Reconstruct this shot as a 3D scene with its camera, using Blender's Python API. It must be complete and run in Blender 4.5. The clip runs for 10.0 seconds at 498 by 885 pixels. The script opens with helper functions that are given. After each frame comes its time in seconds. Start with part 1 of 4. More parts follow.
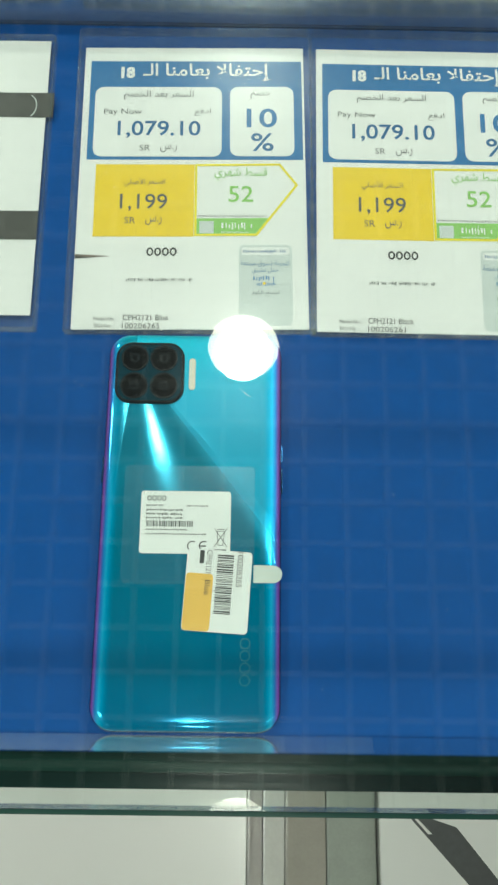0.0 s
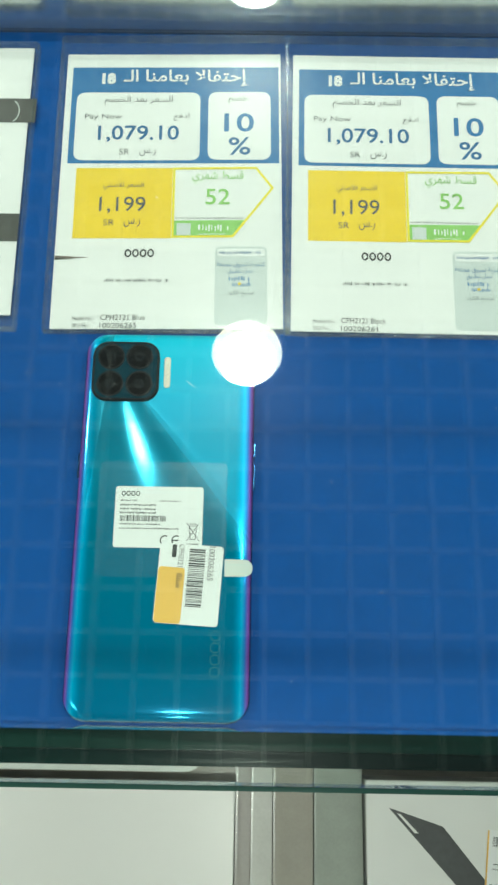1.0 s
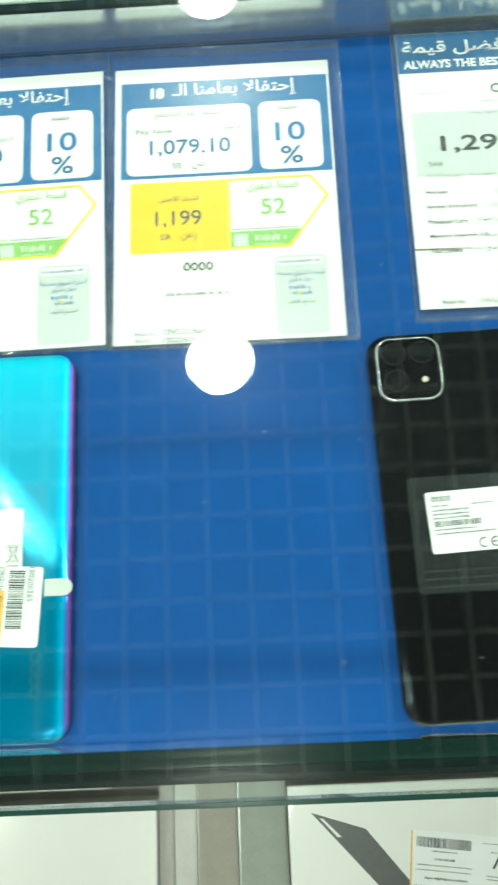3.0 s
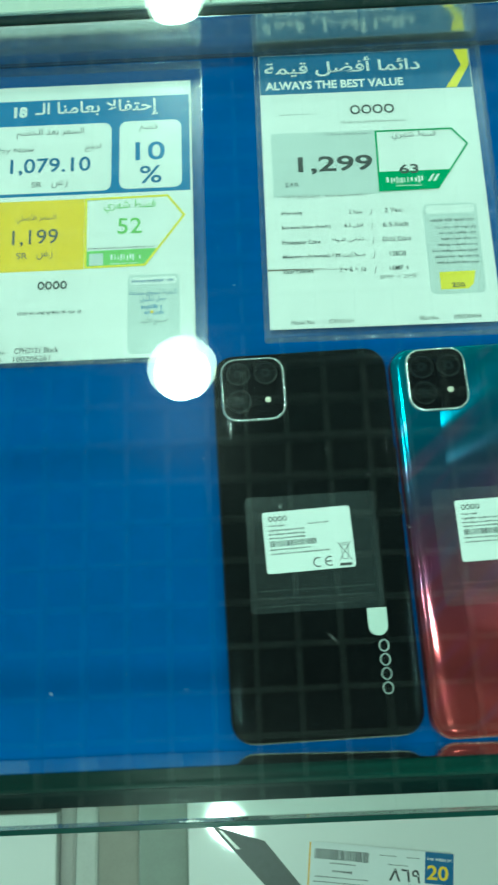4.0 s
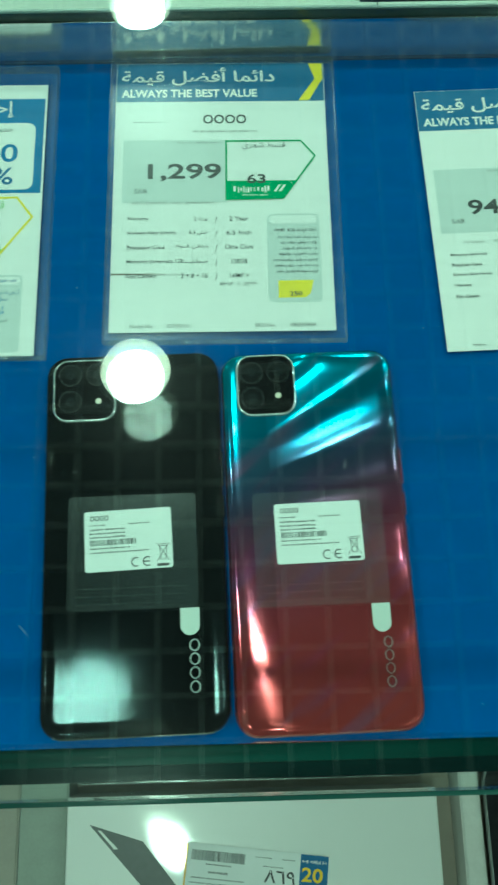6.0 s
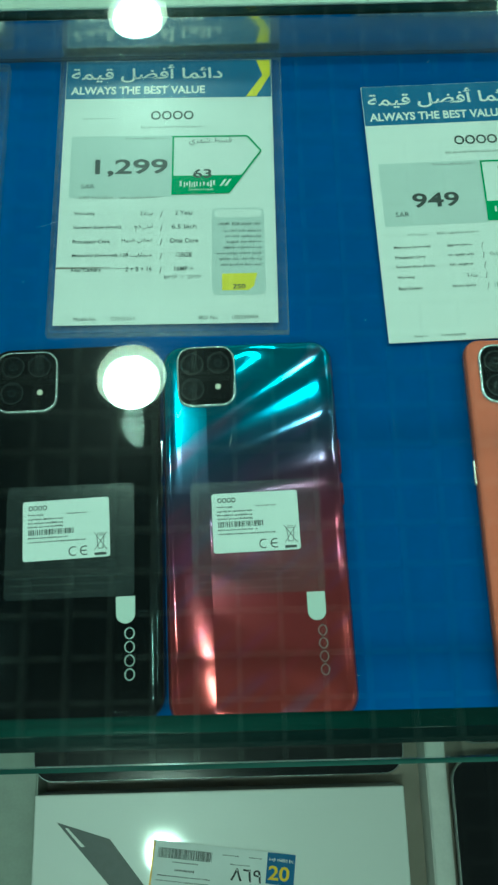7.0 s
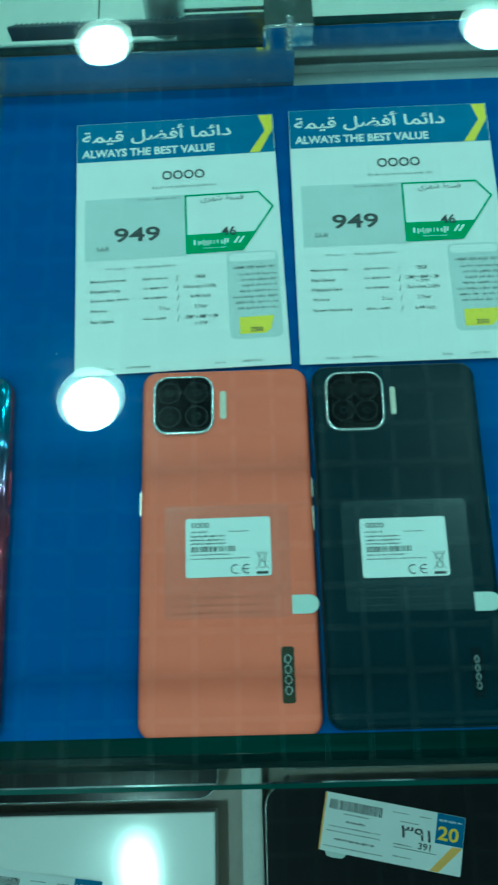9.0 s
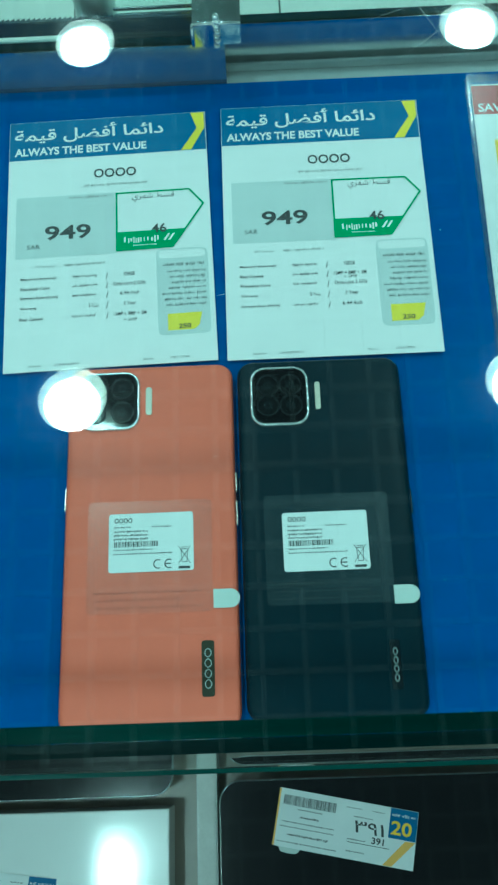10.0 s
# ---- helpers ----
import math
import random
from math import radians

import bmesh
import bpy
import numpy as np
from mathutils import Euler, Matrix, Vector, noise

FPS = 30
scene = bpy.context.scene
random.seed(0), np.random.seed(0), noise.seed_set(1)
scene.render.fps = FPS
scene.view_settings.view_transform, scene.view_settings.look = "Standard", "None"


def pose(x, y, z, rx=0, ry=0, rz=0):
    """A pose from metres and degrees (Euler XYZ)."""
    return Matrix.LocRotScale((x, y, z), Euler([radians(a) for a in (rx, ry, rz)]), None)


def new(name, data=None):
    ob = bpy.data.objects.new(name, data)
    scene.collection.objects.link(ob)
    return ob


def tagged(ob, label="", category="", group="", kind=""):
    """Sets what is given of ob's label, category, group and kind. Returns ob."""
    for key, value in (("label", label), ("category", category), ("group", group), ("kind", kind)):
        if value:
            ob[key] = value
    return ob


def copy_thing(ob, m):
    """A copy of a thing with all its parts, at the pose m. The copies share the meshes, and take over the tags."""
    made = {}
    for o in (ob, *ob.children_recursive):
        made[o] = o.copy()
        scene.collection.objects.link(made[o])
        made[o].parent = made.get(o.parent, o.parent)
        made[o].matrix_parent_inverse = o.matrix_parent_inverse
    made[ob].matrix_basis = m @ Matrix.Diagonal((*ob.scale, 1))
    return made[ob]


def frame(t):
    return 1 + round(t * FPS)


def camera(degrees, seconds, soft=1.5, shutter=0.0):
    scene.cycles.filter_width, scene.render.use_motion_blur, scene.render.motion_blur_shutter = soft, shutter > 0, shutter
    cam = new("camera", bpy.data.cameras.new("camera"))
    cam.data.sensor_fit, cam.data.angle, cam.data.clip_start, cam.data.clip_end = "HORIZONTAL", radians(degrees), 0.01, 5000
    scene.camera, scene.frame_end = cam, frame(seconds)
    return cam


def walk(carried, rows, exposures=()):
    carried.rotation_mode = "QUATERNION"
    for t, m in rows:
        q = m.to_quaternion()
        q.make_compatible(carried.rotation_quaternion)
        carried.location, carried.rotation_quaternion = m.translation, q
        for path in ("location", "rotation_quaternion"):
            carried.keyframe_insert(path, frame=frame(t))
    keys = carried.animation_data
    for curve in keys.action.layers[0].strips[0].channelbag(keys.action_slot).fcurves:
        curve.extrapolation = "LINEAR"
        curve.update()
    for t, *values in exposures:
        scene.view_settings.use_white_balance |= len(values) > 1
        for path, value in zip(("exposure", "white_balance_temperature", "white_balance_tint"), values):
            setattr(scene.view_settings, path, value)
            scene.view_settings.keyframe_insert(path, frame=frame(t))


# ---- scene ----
# World: x along the counter, y away from the customer, z up; z = 0 is the blue display deck.
cam = camera(32.0, 10.0, soft=2.5, shutter=0.55)
ROWS = [
    (0, -0.0044, 0.0009, 0.358, 15.506, -0.4658, 0.6963),
    (0.5, 0.0019, -0.0009, 0.3596, 15.6193, 0.1165, 0.9681),
    (1, 0.0115, -0.005, 0.3637, 15.9725, 0.1575, 0.9508),
    (1.5, 0.0229, -0.0066, 0.3646, 16.4339, 0.1843, 0.8688),
    (2, 0.0462, -0.0138, 0.3651, 16.373, 0.3393, 0.25),
    (2.2, 0.0534, -0.0112, 0.3663, 16.3269, 0.5404, -0.1317),
    (3.3, 0.1182, -0.0026, 0.3621, 16.385, 2.2422, -2.6725),
    (3.5, 0.1357, -0.0019, 0.3653, 16.452, 1.9165, -2.6848),
    (4, 0.1567, -0.0002, 0.3657, 16.5569, 1.1837, -2.3833),
    (4.5, 0.1792, -0.006, 0.3663, 16.6569, 0.4808, -1.9588),
    (5, 0.1947, -0.0098, 0.3706, 16.8081, -0.2562, -1.7949),
    (5.5, 0.2066, -0.0047, 0.3713, 16.8674, -0.4889, -1.5091),
    (6, 0.2225, -0.0057, 0.3709, 16.9545, -0.5213, -1.4944),
    (6.2, 0.2307, -0.0107, 0.3688, 17.4886, -0.1476, -1.422),
    (7.3, 0.2546, -0.0149, 0.3742, 17.5361, 0.054, -1.5082),
    (7.5, 0.254, -0.0112, 0.3765, 17.5868, -0.0132, -1.6059),
    (8, 0.3196, -0.0152, 0.3758, 18.6296, 1.5203, -1.2308),
    (8.5, 0.3804, -0.0151, 0.377, 18.418, 1.7999, -1.246),
    (9, 0.4105, -0.0144, 0.3765, 18.6939, 1.6929, -1.3665),
    (9.5, 0.4339, -0.0167, 0.3762, 18.7125, 1.583, -1.5923),
    (10, 0.4419, -0.0181, 0.3768, 18.7122, 1.486, -1.8414),
]
EXPOSURES = [
    (0.0, -0.28, 6400, -7), (1.0, -0.12, 6300, -9), (2.2, 0.30, 6400, -12), (3.4, 0.33, 6350, -15), (4.0, -0.22, 5250, -46),
    (5.0, -0.27, 5000, -45), (5.5, -0.32, 5050, -45), (6.2, -0.52, 5450, -52), (7.5, -0.72, 4850, -53), (8.0, -0.38, 4550, -46), (8.5, -0.65, 4250, -58), (9.0, -0.74, 4150, -55), (10.0, -0.58, 4350, -43),
]
walk(cam, [(t, pose(*r)) for t, *r in ROWS], EXPOSURES)

# ---- light ----
LAMP_Z, LAMP_WATTS, PITCH = 1.93, 7.4, 1.08
LAMPS = [(-0.011 + PITCH * i, 0.77 + PITCH * j) for i in (-1, 0, 1, 2) for j in (-2, -1, 0, 1, 2) if (i, j) != (1, -1)]
world = bpy.data.worlds.new("world")
scene.world = world
world.use_nodes = True
world.node_tree.nodes["Background"].inputs["Color"].default_value = (0.9, 0.95, 1.0, 1)
world.node_tree.nodes["Background"].inputs["Strength"].default_value = 0.05
for lx, ly in LAMPS:
    data = bpy.data.lights.new("downlight_lamp", "AREA")
    data.shape, data.size, data.energy, data.color = "DISK", 0.134, LAMP_WATTS, (1.0, 0.97, 0.92)
    new("downlight_lamp", data).matrix_world = pose(lx, ly - 0.014, LAMP_Z - 0.040)


# ---- materials ----
class Nodes:
    """A small wrapper for building node materials."""

    def __init__(self, name):
        self.mat = bpy.data.materials.new(name)
        self.mat.use_nodes = True
        self.tree = self.mat.node_tree
        self.bsdf = self.tree.nodes["Principled BSDF"]
        self.out = self.tree.nodes["Material Output"]

    def add(self, kind, **inputs):
        n = self.tree.nodes.new(kind)
        for k, v in inputs.items():
            self.put(n, k.replace("_", " "), v)
        return n

    def put(self, n, key, v):
        s = n.inputs[int(key)] if key.isdigit() else n.inputs[key]
        if isinstance(v, bpy.types.NodeSocket):
            self.tree.links.new(v, s)
        else:
            s.default_value = (*v, 1) if isinstance(v, tuple) and len(v) == 3 and s.type == "RGBA" else v

    def math(self, op, a, b=0.0, c=None):
        n = self.tree.nodes.new("ShaderNodeMath")
        n.operation = op
        for i, v in enumerate((a, b) if c is None else (a, b, c)):
            self.put(n, str(i), v)
        return n.outputs[0]

    def coords(self):
        return self.add("ShaderNodeTexCoord").outputs["Object"]

    def noise(self, scale, detail=3.0, vector=None):
        n = self.add("ShaderNodeTexNoise", Scale=scale, Detail=detail)
        self.put(n, "Vector", vector or self.coords())
        return n.outputs["Fac"]

    def ramp(self, fac, stops):
        n = self.add("ShaderNodeValToRGB")
        self.put(n, "Fac", fac)
        e = n.color_ramp.elements
        while len(e) < len(stops):
            e.new(0.5)
        for s, (p, c) in zip(e, stops):
            s.position, s.color = p, (*c, 1)
        return n.outputs["Color"]

    def bump(self, height, distance, strength=1.0):
        n = self.add("ShaderNodeBump", Height=height, Distance=distance, Strength=strength)
        return n.outputs["Normal"]

    def set(self, **kw):
        for k, v in kw.items():
            self.put(self.bsdf, k.replace("_", " "), v)
        return self


def plain(name, color, rough=0.5, metal=0.0, vary=0.08, scale=60.0, bump=0.0, coat=0.0, spec=0.5):
    """A surface of one colour with soft variation at two scales and fine relief."""
    n = Nodes(name)
    a, b = n.noise(scale, 4.0), n.noise(scale * 9, 2.0)
    mix = n.math("ADD", n.math("MULTIPLY", a, 0.65), n.math("MULTIPLY", b, 0.35))
    lo, hi = tuple(c * (1 - vary) for c in color), tuple(min(1.0, c * (1 + vary)) for c in color)
    n.set(Base_Color=n.ramp(mix, [(0.3, lo), (0.7, hi)]), Metallic=metal, Coat_Weight=coat, Specular_IOR_Level=spec)
    n.set(Roughness=n.math("MULTIPLY_ADD", a, rough * 0.3, rough * 0.85))
    if bump:
        n.set(Normal=n.bump(b, bump))
    return n.mat


def pane(name, tint, rough=0.0, haze=0.0, haze_color=(0.75, 0.8, 0.8), base=0.04, smudge=0.0):
    """Clear sheet: straight-through light, mirror gloss that grows towards grazing view, a little haze."""
    n = Nodes(name)
    clear = n.add("ShaderNodeBsdfTransparent", Color=tint)
    gloss = n.add("ShaderNodeBsdfGlossy", Color=(1.0, 1.0, 1.0), Roughness=rough)
    lw = n.add("ShaderNodeLayerWeight", Blend=0.5)
    fac = n.math("MULTIPLY_ADD", n.math("POWER", lw.outputs["Facing"], 5.0), 1 - base, base)
    mix = n.add("ShaderNodeMixShader")
    n.put(mix, "0", fac), n.put(mix, "1", clear.outputs[0]), n.put(mix, "2", gloss.outputs[0])
    last = mix
    if smudge:
        smear_map = n.add("ShaderNodeMapping", Vector=n.coords(), Scale=(16.0, 26.0, 1.0))
        amount = n.math("MULTIPLY", n.math("POWER", n.noise(1.0, 5.0, smear_map.outputs[0]), 3.0), smudge * 6)
        soft_gloss = n.add("ShaderNodeBsdfGlossy", Color=(1.0, 1.0, 1.0), Roughness=0.22)
        last = n.add("ShaderNodeMixShader")
        n.put(last, "0", amount), n.put(last, "1", mix.outputs[0]), n.put(last, "2", soft_gloss.outputs[0])
        mix = last
    if haze:
        dust = n.add("ShaderNodeBsdfDiffuse", Color=haze_color)
        amount = n.math("MULTIPLY", n.math("POWER", n.noise(14.0, 6.0), 2.0), haze * 3)
        last = n.add("ShaderNodeMixShader")
        n.put(last, "0", amount), n.put(last, "1", mix.outputs[0]), n.put(last, "2", dust.outputs[0])
    n.tree.links.new(last.outputs[0], n.out.inputs["Surface"])
    return n.mat


def lensed(name, color_of, rough, metal, kx, ky, x0, y0, nx0, ny0, coat):
    """A phone's back: a film whose grooves bend its highlights like a lens, under flat clear glass.
    kx, ky: how fast the film's slope changes (1/m); nx0, ny0: its slope at (x0, y0)."""
    n = Nodes(name)
    xyz = n.add("ShaderNodeSeparateXYZ", Vector=n.coords())
    x, y = n.math("SUBTRACT", xyz.outputs[0], x0), n.math("SUBTRACT", xyz.outputs[1], y0)

    def bow(u, k, n0):
        return n.math("ADD", n.math("MULTIPLY", n.math("MULTIPLY", u, u), -k / 2), n.math("MULTIPLY", u, -n0))

    n.set(Base_Color=color_of(n, xyz.outputs[0], xyz.outputs[1]), Metallic=metal, Roughness=rough,
          Normal=n.bump(n.math("ADD", bow(x, kx, nx0), bow(y, ky, ny0)), 1.0), Specular_IOR_Level=0.15, Coat_Weight=coat, Coat_Roughness=0.02, Coat_IOR=1.5)
    return n.mat


def pearl(n, x, y, apex, angle, tilt, k=0.0, waves=(), limit=1.1):
    """Relief of a grooved film whose grooves fan out from an apex (m).
    angle: the fan's middle, from straight down; tilt: slope there; k: turn of the slope per radian;
    waves: (slope, count per radian) of the rays."""
    u, v = n.math("SUBTRACT", x, apex[0]), n.math("SUBTRACT", apex[1], y)
    r = n.math("SQRT", n.math("ADD", n.math("MULTIPLY", u, u), n.math("MULTIPLY", v, v)))
    th = n.math("SUBTRACT", n.math("ARCTAN2", u, v), angle)
    th = n.math("MAXIMUM", n.math("MINIMUM", th, limit), -limit)
    f = n.math("MULTIPLY", n.math("MULTIPLY", th, th), -k / 2)
    for i, (b, w) in enumerate(waves):
        f = n.math("ADD", f, n.math("MULTIPLY", n.math("COSINE", n.math("MULTIPLY_ADD", th, w, 0.9 * i)), b / w))
    flat_part = n.math("ADD", n.math("MULTIPLY", u, -tilt[0]), n.math("MULTIPLY", v, tilt[1]))
    return n.math("ADD", flat_part, n.math("MULTIPLY", r, f))


def blend(n, fac, a, b):
    mix = n.add("ShaderNodeMix")
    mix.data_type = "VECTOR"
    n.put(mix, "0", fac)
    n.tree.links.new(a, mix.inputs[4])
    n.tree.links.new(b, mix.inputs[5])
    return mix.outputs[1]


def fanned_teal(name):
    """Teal pearl film: one fan of grooves that spreads from the camera window."""
    n = Nodes(name)
    xyz = n.add("ShaderNodeSeparateXYZ", Vector=n.coords())
    x, y = xyz.outputs[0], xyz.outputs[1]
    h = pearl(n, x, y, (-0.0252, 0.1508), 0.30, (0.066, 0.028), 0.34, limit=0.42)
    turn = n.math("ARCTAN2", n.math("ADD", x, 0.0252), n.math("SUBTRACT", 0.1508, y))
    satin = n.math("MINIMUM", n.math("MAXIMUM", n.math("MULTIPLY", n.math("SUBTRACT", turn, 0.58), 5.0), 0.0), 1.0)
    n.set(Base_Color=teal_color(n, x, y), Metallic=0.5, Roughness=n.math("MULTIPLY_ADD", satin, 0.40, 0.10), Normal=n.bump(h, 1.0), Coat_Weight=0.03, Coat_Roughness=0.16, Coat_IOR=1.5)
    return n.mat


def fanned_sunset(name):
    """Teal to red pearl film: two fans of rays, cut off by a straight satin strip along one side."""
    n = Nodes(name)
    xyz = n.add("ShaderNodeSeparateXYZ", Vector=n.coords())
    x, y = xyz.outputs[0], xyz.outputs[1]
    upper = pearl(n, x, y, (-0.0945, 0.079), radians(122), (-0.116, -0.022), 0.0, ((0.072, 34.0), (0.014, 71.0)))
    under = n.math("MINIMUM", n.math("SUBTRACT", y, 0.116), 0.0)
    upper = n.math("ADD", upper, n.math("MULTIPLY", n.math("MULTIPLY", under, under), -3.0))
    lower = pearl(n, x, y, (-0.0945, 0.085), radians(62), (-0.012, 0.046), 0.0, ((0.060, 20.0), (0.02, 47.0)))
    v = n.math("SUBTRACT", y, 0.030)
    u = n.math("MULTIPLY_ADD", v, 0.2, n.math("ADD", x, 0.0245))
    lens = n.math("ADD", n.math("ADD", n.math("MULTIPLY", n.math("MULTIPLY", u, u), -3.5), n.math("MULTIPLY", u, 0.06)),
                  n.math("ADD", n.math("MULTIPLY", n.math("MULTIPLY", v, v), 0.1), n.math("MULTIPLY", v, 0.098)))
    high = n.math("MINIMUM", n.math("MAXIMUM", n.math("MULTIPLY", n.math("SUBTRACT", y, 0.080), 60.0), 0.0), 1.0)
    strip = n.math("LESS_THAN", x, -0.0192)
    beside = n.math("SUBTRACT", 1.0, strip)
    low = n.math("SUBTRACT", 1.0, high)
    level = n.add("ShaderNodeNewGeometry").outputs["Normal"]
    normal = blend(n, high, n.bump(lower, 1.0), n.bump(upper, 1.0))
    normal = blend(n, strip, normal, blend(n, high, n.bump(lens, 1.0), level))
    n.set(Base_Color=sunset_color(n, x, y), Metallic=0.70, Roughness=n.math("MULTIPLY_ADD", n.math("MULTIPLY", beside, low), 0.06, 0.10), Normal=normal,
          Coat_Weight=0.10, Coat_Roughness=0.02, Coat_IOR=1.5)
    return n.mat


def wrapped(name, color, sx=0.0, sy=0.0):
    """White card under loose shrink wrap: its gloss is gently wavy."""
    n = Nodes(name)
    a = n.noise(5.0, 1.0)
    xyz = n.add("ShaderNodeSeparateXYZ", Vector=n.coords())
    h = n.math("ADD", n.math("MULTIPLY", xyz.outputs[0], sx), n.math("MULTIPLY_ADD", xyz.outputs[1], sy, n.math("MULTIPLY", a, 0.0042)))
    n.set(Base_Color=n.ramp(a, [(0.3, tuple(c * 0.97 for c in color)), (0.7, color)]), Roughness=0.36, Specular_IOR_Level=0.9, Coat_Weight=0.9, Coat_Roughness=n.math("MULTIPLY_ADD", xyz.outputs[0], 0.30, 0.03), Coat_IOR=1.6,
          Coat_Normal=n.bump(h, 1.0))
    return n.mat


MAT = {}
MAT["paper"] = plain("paper", (0.77, 0.765, 0.765), 0.6, vary=0.03, scale=18)
MAT["print_blue"] = plain("print_blue", (0.010, 0.135, 0.36), 0.5, vary=0.05)
MAT["print_blue_dark"] = plain("print_blue_dark", (0.012, 0.105, 0.275), 0.5, vary=0.05)
MAT["print_yellow"] = plain("print_yellow", (0.80, 0.56, 0.012), 0.5, vary=0.04)
MAT["print_lemon"] = plain("print_lemon", (0.80, 0.66, 0.02), 0.5, vary=0.04)
MAT["print_green"] = plain("print_green", (0.012, 0.28, 0.07), 0.5, vary=0.05)
MAT["print_lime"] = plain("print_lime", (0.26, 0.52, 0.12), 0.5, vary=0.05)
MAT["print_grey"] = plain("print_grey", (0.57, 0.61, 0.61), 0.55, vary=0.03)
MAT["print_red"] = plain("print_red", (0.33, 0.03, 0.03), 0.5)
MAT["ink"] = plain("ink", (0.03, 0.032, 0.035), 0.5)
MAT["ink_grey"] = plain("ink_grey", (0.085, 0.09, 0.095), 0.5)
MAT["ink_pale"] = plain("ink_pale", (0.27, 0.28, 0.28), 0.5)
MAT["scuff"] = plain("scuff", (0.17, 0.135, 0.115), 0.6, vary=0.4, scale=300)
MAT["tape"] = plain("tape", (0.045, 0.045, 0.04), 0.35, scale=120)
MAT["amber"] = plain("amber", (0.72, 0.44, 0.085), 0.45, vary=0.04)
MAT["label_white"] = plain("label_white", (0.74, 0.76, 0.76), 0.5, vary=0.03)
MAT["deck_blue"] = plain("deck_blue", (0.002, 0.064, 0.280), 0.6, vary=0.10, scale=9, bump=0.00002, spec=0.12)
MAT["steel"] = plain("steel", (0.62, 0.63, 0.64), 0.12, 1.0, vary=0.05)
MAT["aluminium"] = plain("aluminium", (0.55, 0.57, 0.57), 0.35, 1.0, vary=0.08, scale=30)
MAT["track_metal"] = plain("track_metal", (0.42, 0.45, 0.45), 0.42, 0.75, vary=0.12, scale=30)
MAT["rail_metal"] = plain("rail_metal", (0.62, 0.66, 0.66), 0.18, 0.86, vary=0.08, scale=20)
MAT["module_tint"] = plain("module_tint", (0.004, 0.034, 0.052), 0.08, spec=0.3)
MAT["chrome"] = plain("chrome", (0.80, 0.81, 0.82), 0.2, 1.0, vary=0.02)
MAT["hook_metal"] = plain("hook_metal", (0.58, 0.63, 0.66), 0.13, 1.0)
MAT["lock_black"] = plain("lock_black", (0.03, 0.035, 0.04), 0.3, 0.6)
MAT["box_white"] = wrapped("box_white", (0.72, 0.73, 0.71), 0.0, -0.012)
MAT["box_white_loose"] = wrapped("box_white_loose", (0.78, 0.78, 0.76), 0.046, -0.012)
MAT["divider_white"] = plain("divider_white", (0.60, 0.60, 0.57), 0.5, spec=0.2)
MAT["divider_grey"] = plain("divider_grey", (0.33, 0.36, 0.32), 0.5, spec=0.2)
MAT["divider_mauve"] = plain("divider_mauve", (0.42, 0.40, 0.38), 0.45, spec=0.3)
MAT["gap_filler_taupe"] = plain("gap_filler_taupe", (0.34, 0.32, 0.28), 0.5, spec=0.3)
MAT["card_side"] = plain("card_side", (0.60, 0.60, 0.56), 0.5)
MAT["tablet_black"] = plain("tablet_black", (0.012, 0.013, 0.015), 0.12, coat=0.5)
MAT["graphite_print"] = plain("graphite_print", (0.055, 0.06, 0.062), 0.35, vary=0.2, scale=25)
MAT["wall_paint"] = plain("wall_paint", (0.70, 0.70, 0.68), 0.8, scale=3, bump=0.0002)
MAT["floor_tile"] = plain("floor_tile", (0.80, 0.80, 0.74), 0.3, scale=4)
MAT["grout"] = plain("grout", (0.16, 0.16, 0.15), 0.8)
MAT["grid_white"] = plain("grid_white", (0.22, 0.225, 0.225), 0.5)
MAT["baffle"] = plain("baffle", (0.05, 0.05, 0.05), 0.4)
MAT["plenum"] = plain("plenum", (0.03, 0.03, 0.035), 0.9)
MAT["cabinet"] = plain("cabinet", (0.42, 0.44, 0.42), 0.4, scale=6)
MAT["ledge"] = plain("ledge", (0.36, 0.32, 0.27), 0.3, scale=10)
MAT["lens_black"] = plain("lens_black", (0.004, 0.005, 0.006), 0.06, spec=0.12)
MAT["lens_ring"] = plain("lens_ring", (0.007, 0.009, 0.011), 0.3, spec=0.12)
MAT["lens_iris"] = plain("lens_iris", (0.008, 0.012, 0.015), 0.25, spec=0.1)
MAT["plate_olive"] = plain("plate_olive", (0.035, 0.036, 0.022), 0.22)
MAT["bezel"] = plain("bezel", (0.82, 0.85, 0.86), 0.22, 0.75, vary=0.03)
MAT["button_silver"] = plain("button_silver", (0.62, 0.60, 0.55), 0.28, 0.8)
MAT["plate_navy"] = plain("plate_navy", (0.003, 0.008, 0.012), 0.18)
MAT["module_glass"] = plain("module_glass", (0.0025, 0.003, 0.004), 0.04, spec=0.25)
MAT["teal_mark"] = plain("teal_mark", (0.02, 0.15, 0.20), 0.3, 0.3)
MAT["dim_print"] = plain("dim_print", (0.22, 0.19, 0.19), 0.35, 0.5)
MAT["silver_print"] = plain("silver_print", (0.42, 0.45, 0.45), 0.4, 0.2)
MAT["film_ink_pale"] = plain("film_ink_pale", (0.045, 0.055, 0.055), 0.5)
MAT["film_ink"] = plain("film_ink", (0.28, 0.085, 0.06), 0.5)
MAT["film_ink_teal"] = plain("film_ink_teal", (0.0, 0.10, 0.15), 0.5)
MAT["film_ink_wine"] = plain("film_ink_wine", (0.15, 0.03, 0.05), 0.5)
MAT["flash"] = plain("flash", (0.62, 0.58, 0.48), 0.3)
MAT["dust"] = plain("dust", (0.55, 0.58, 0.58), 0.9)
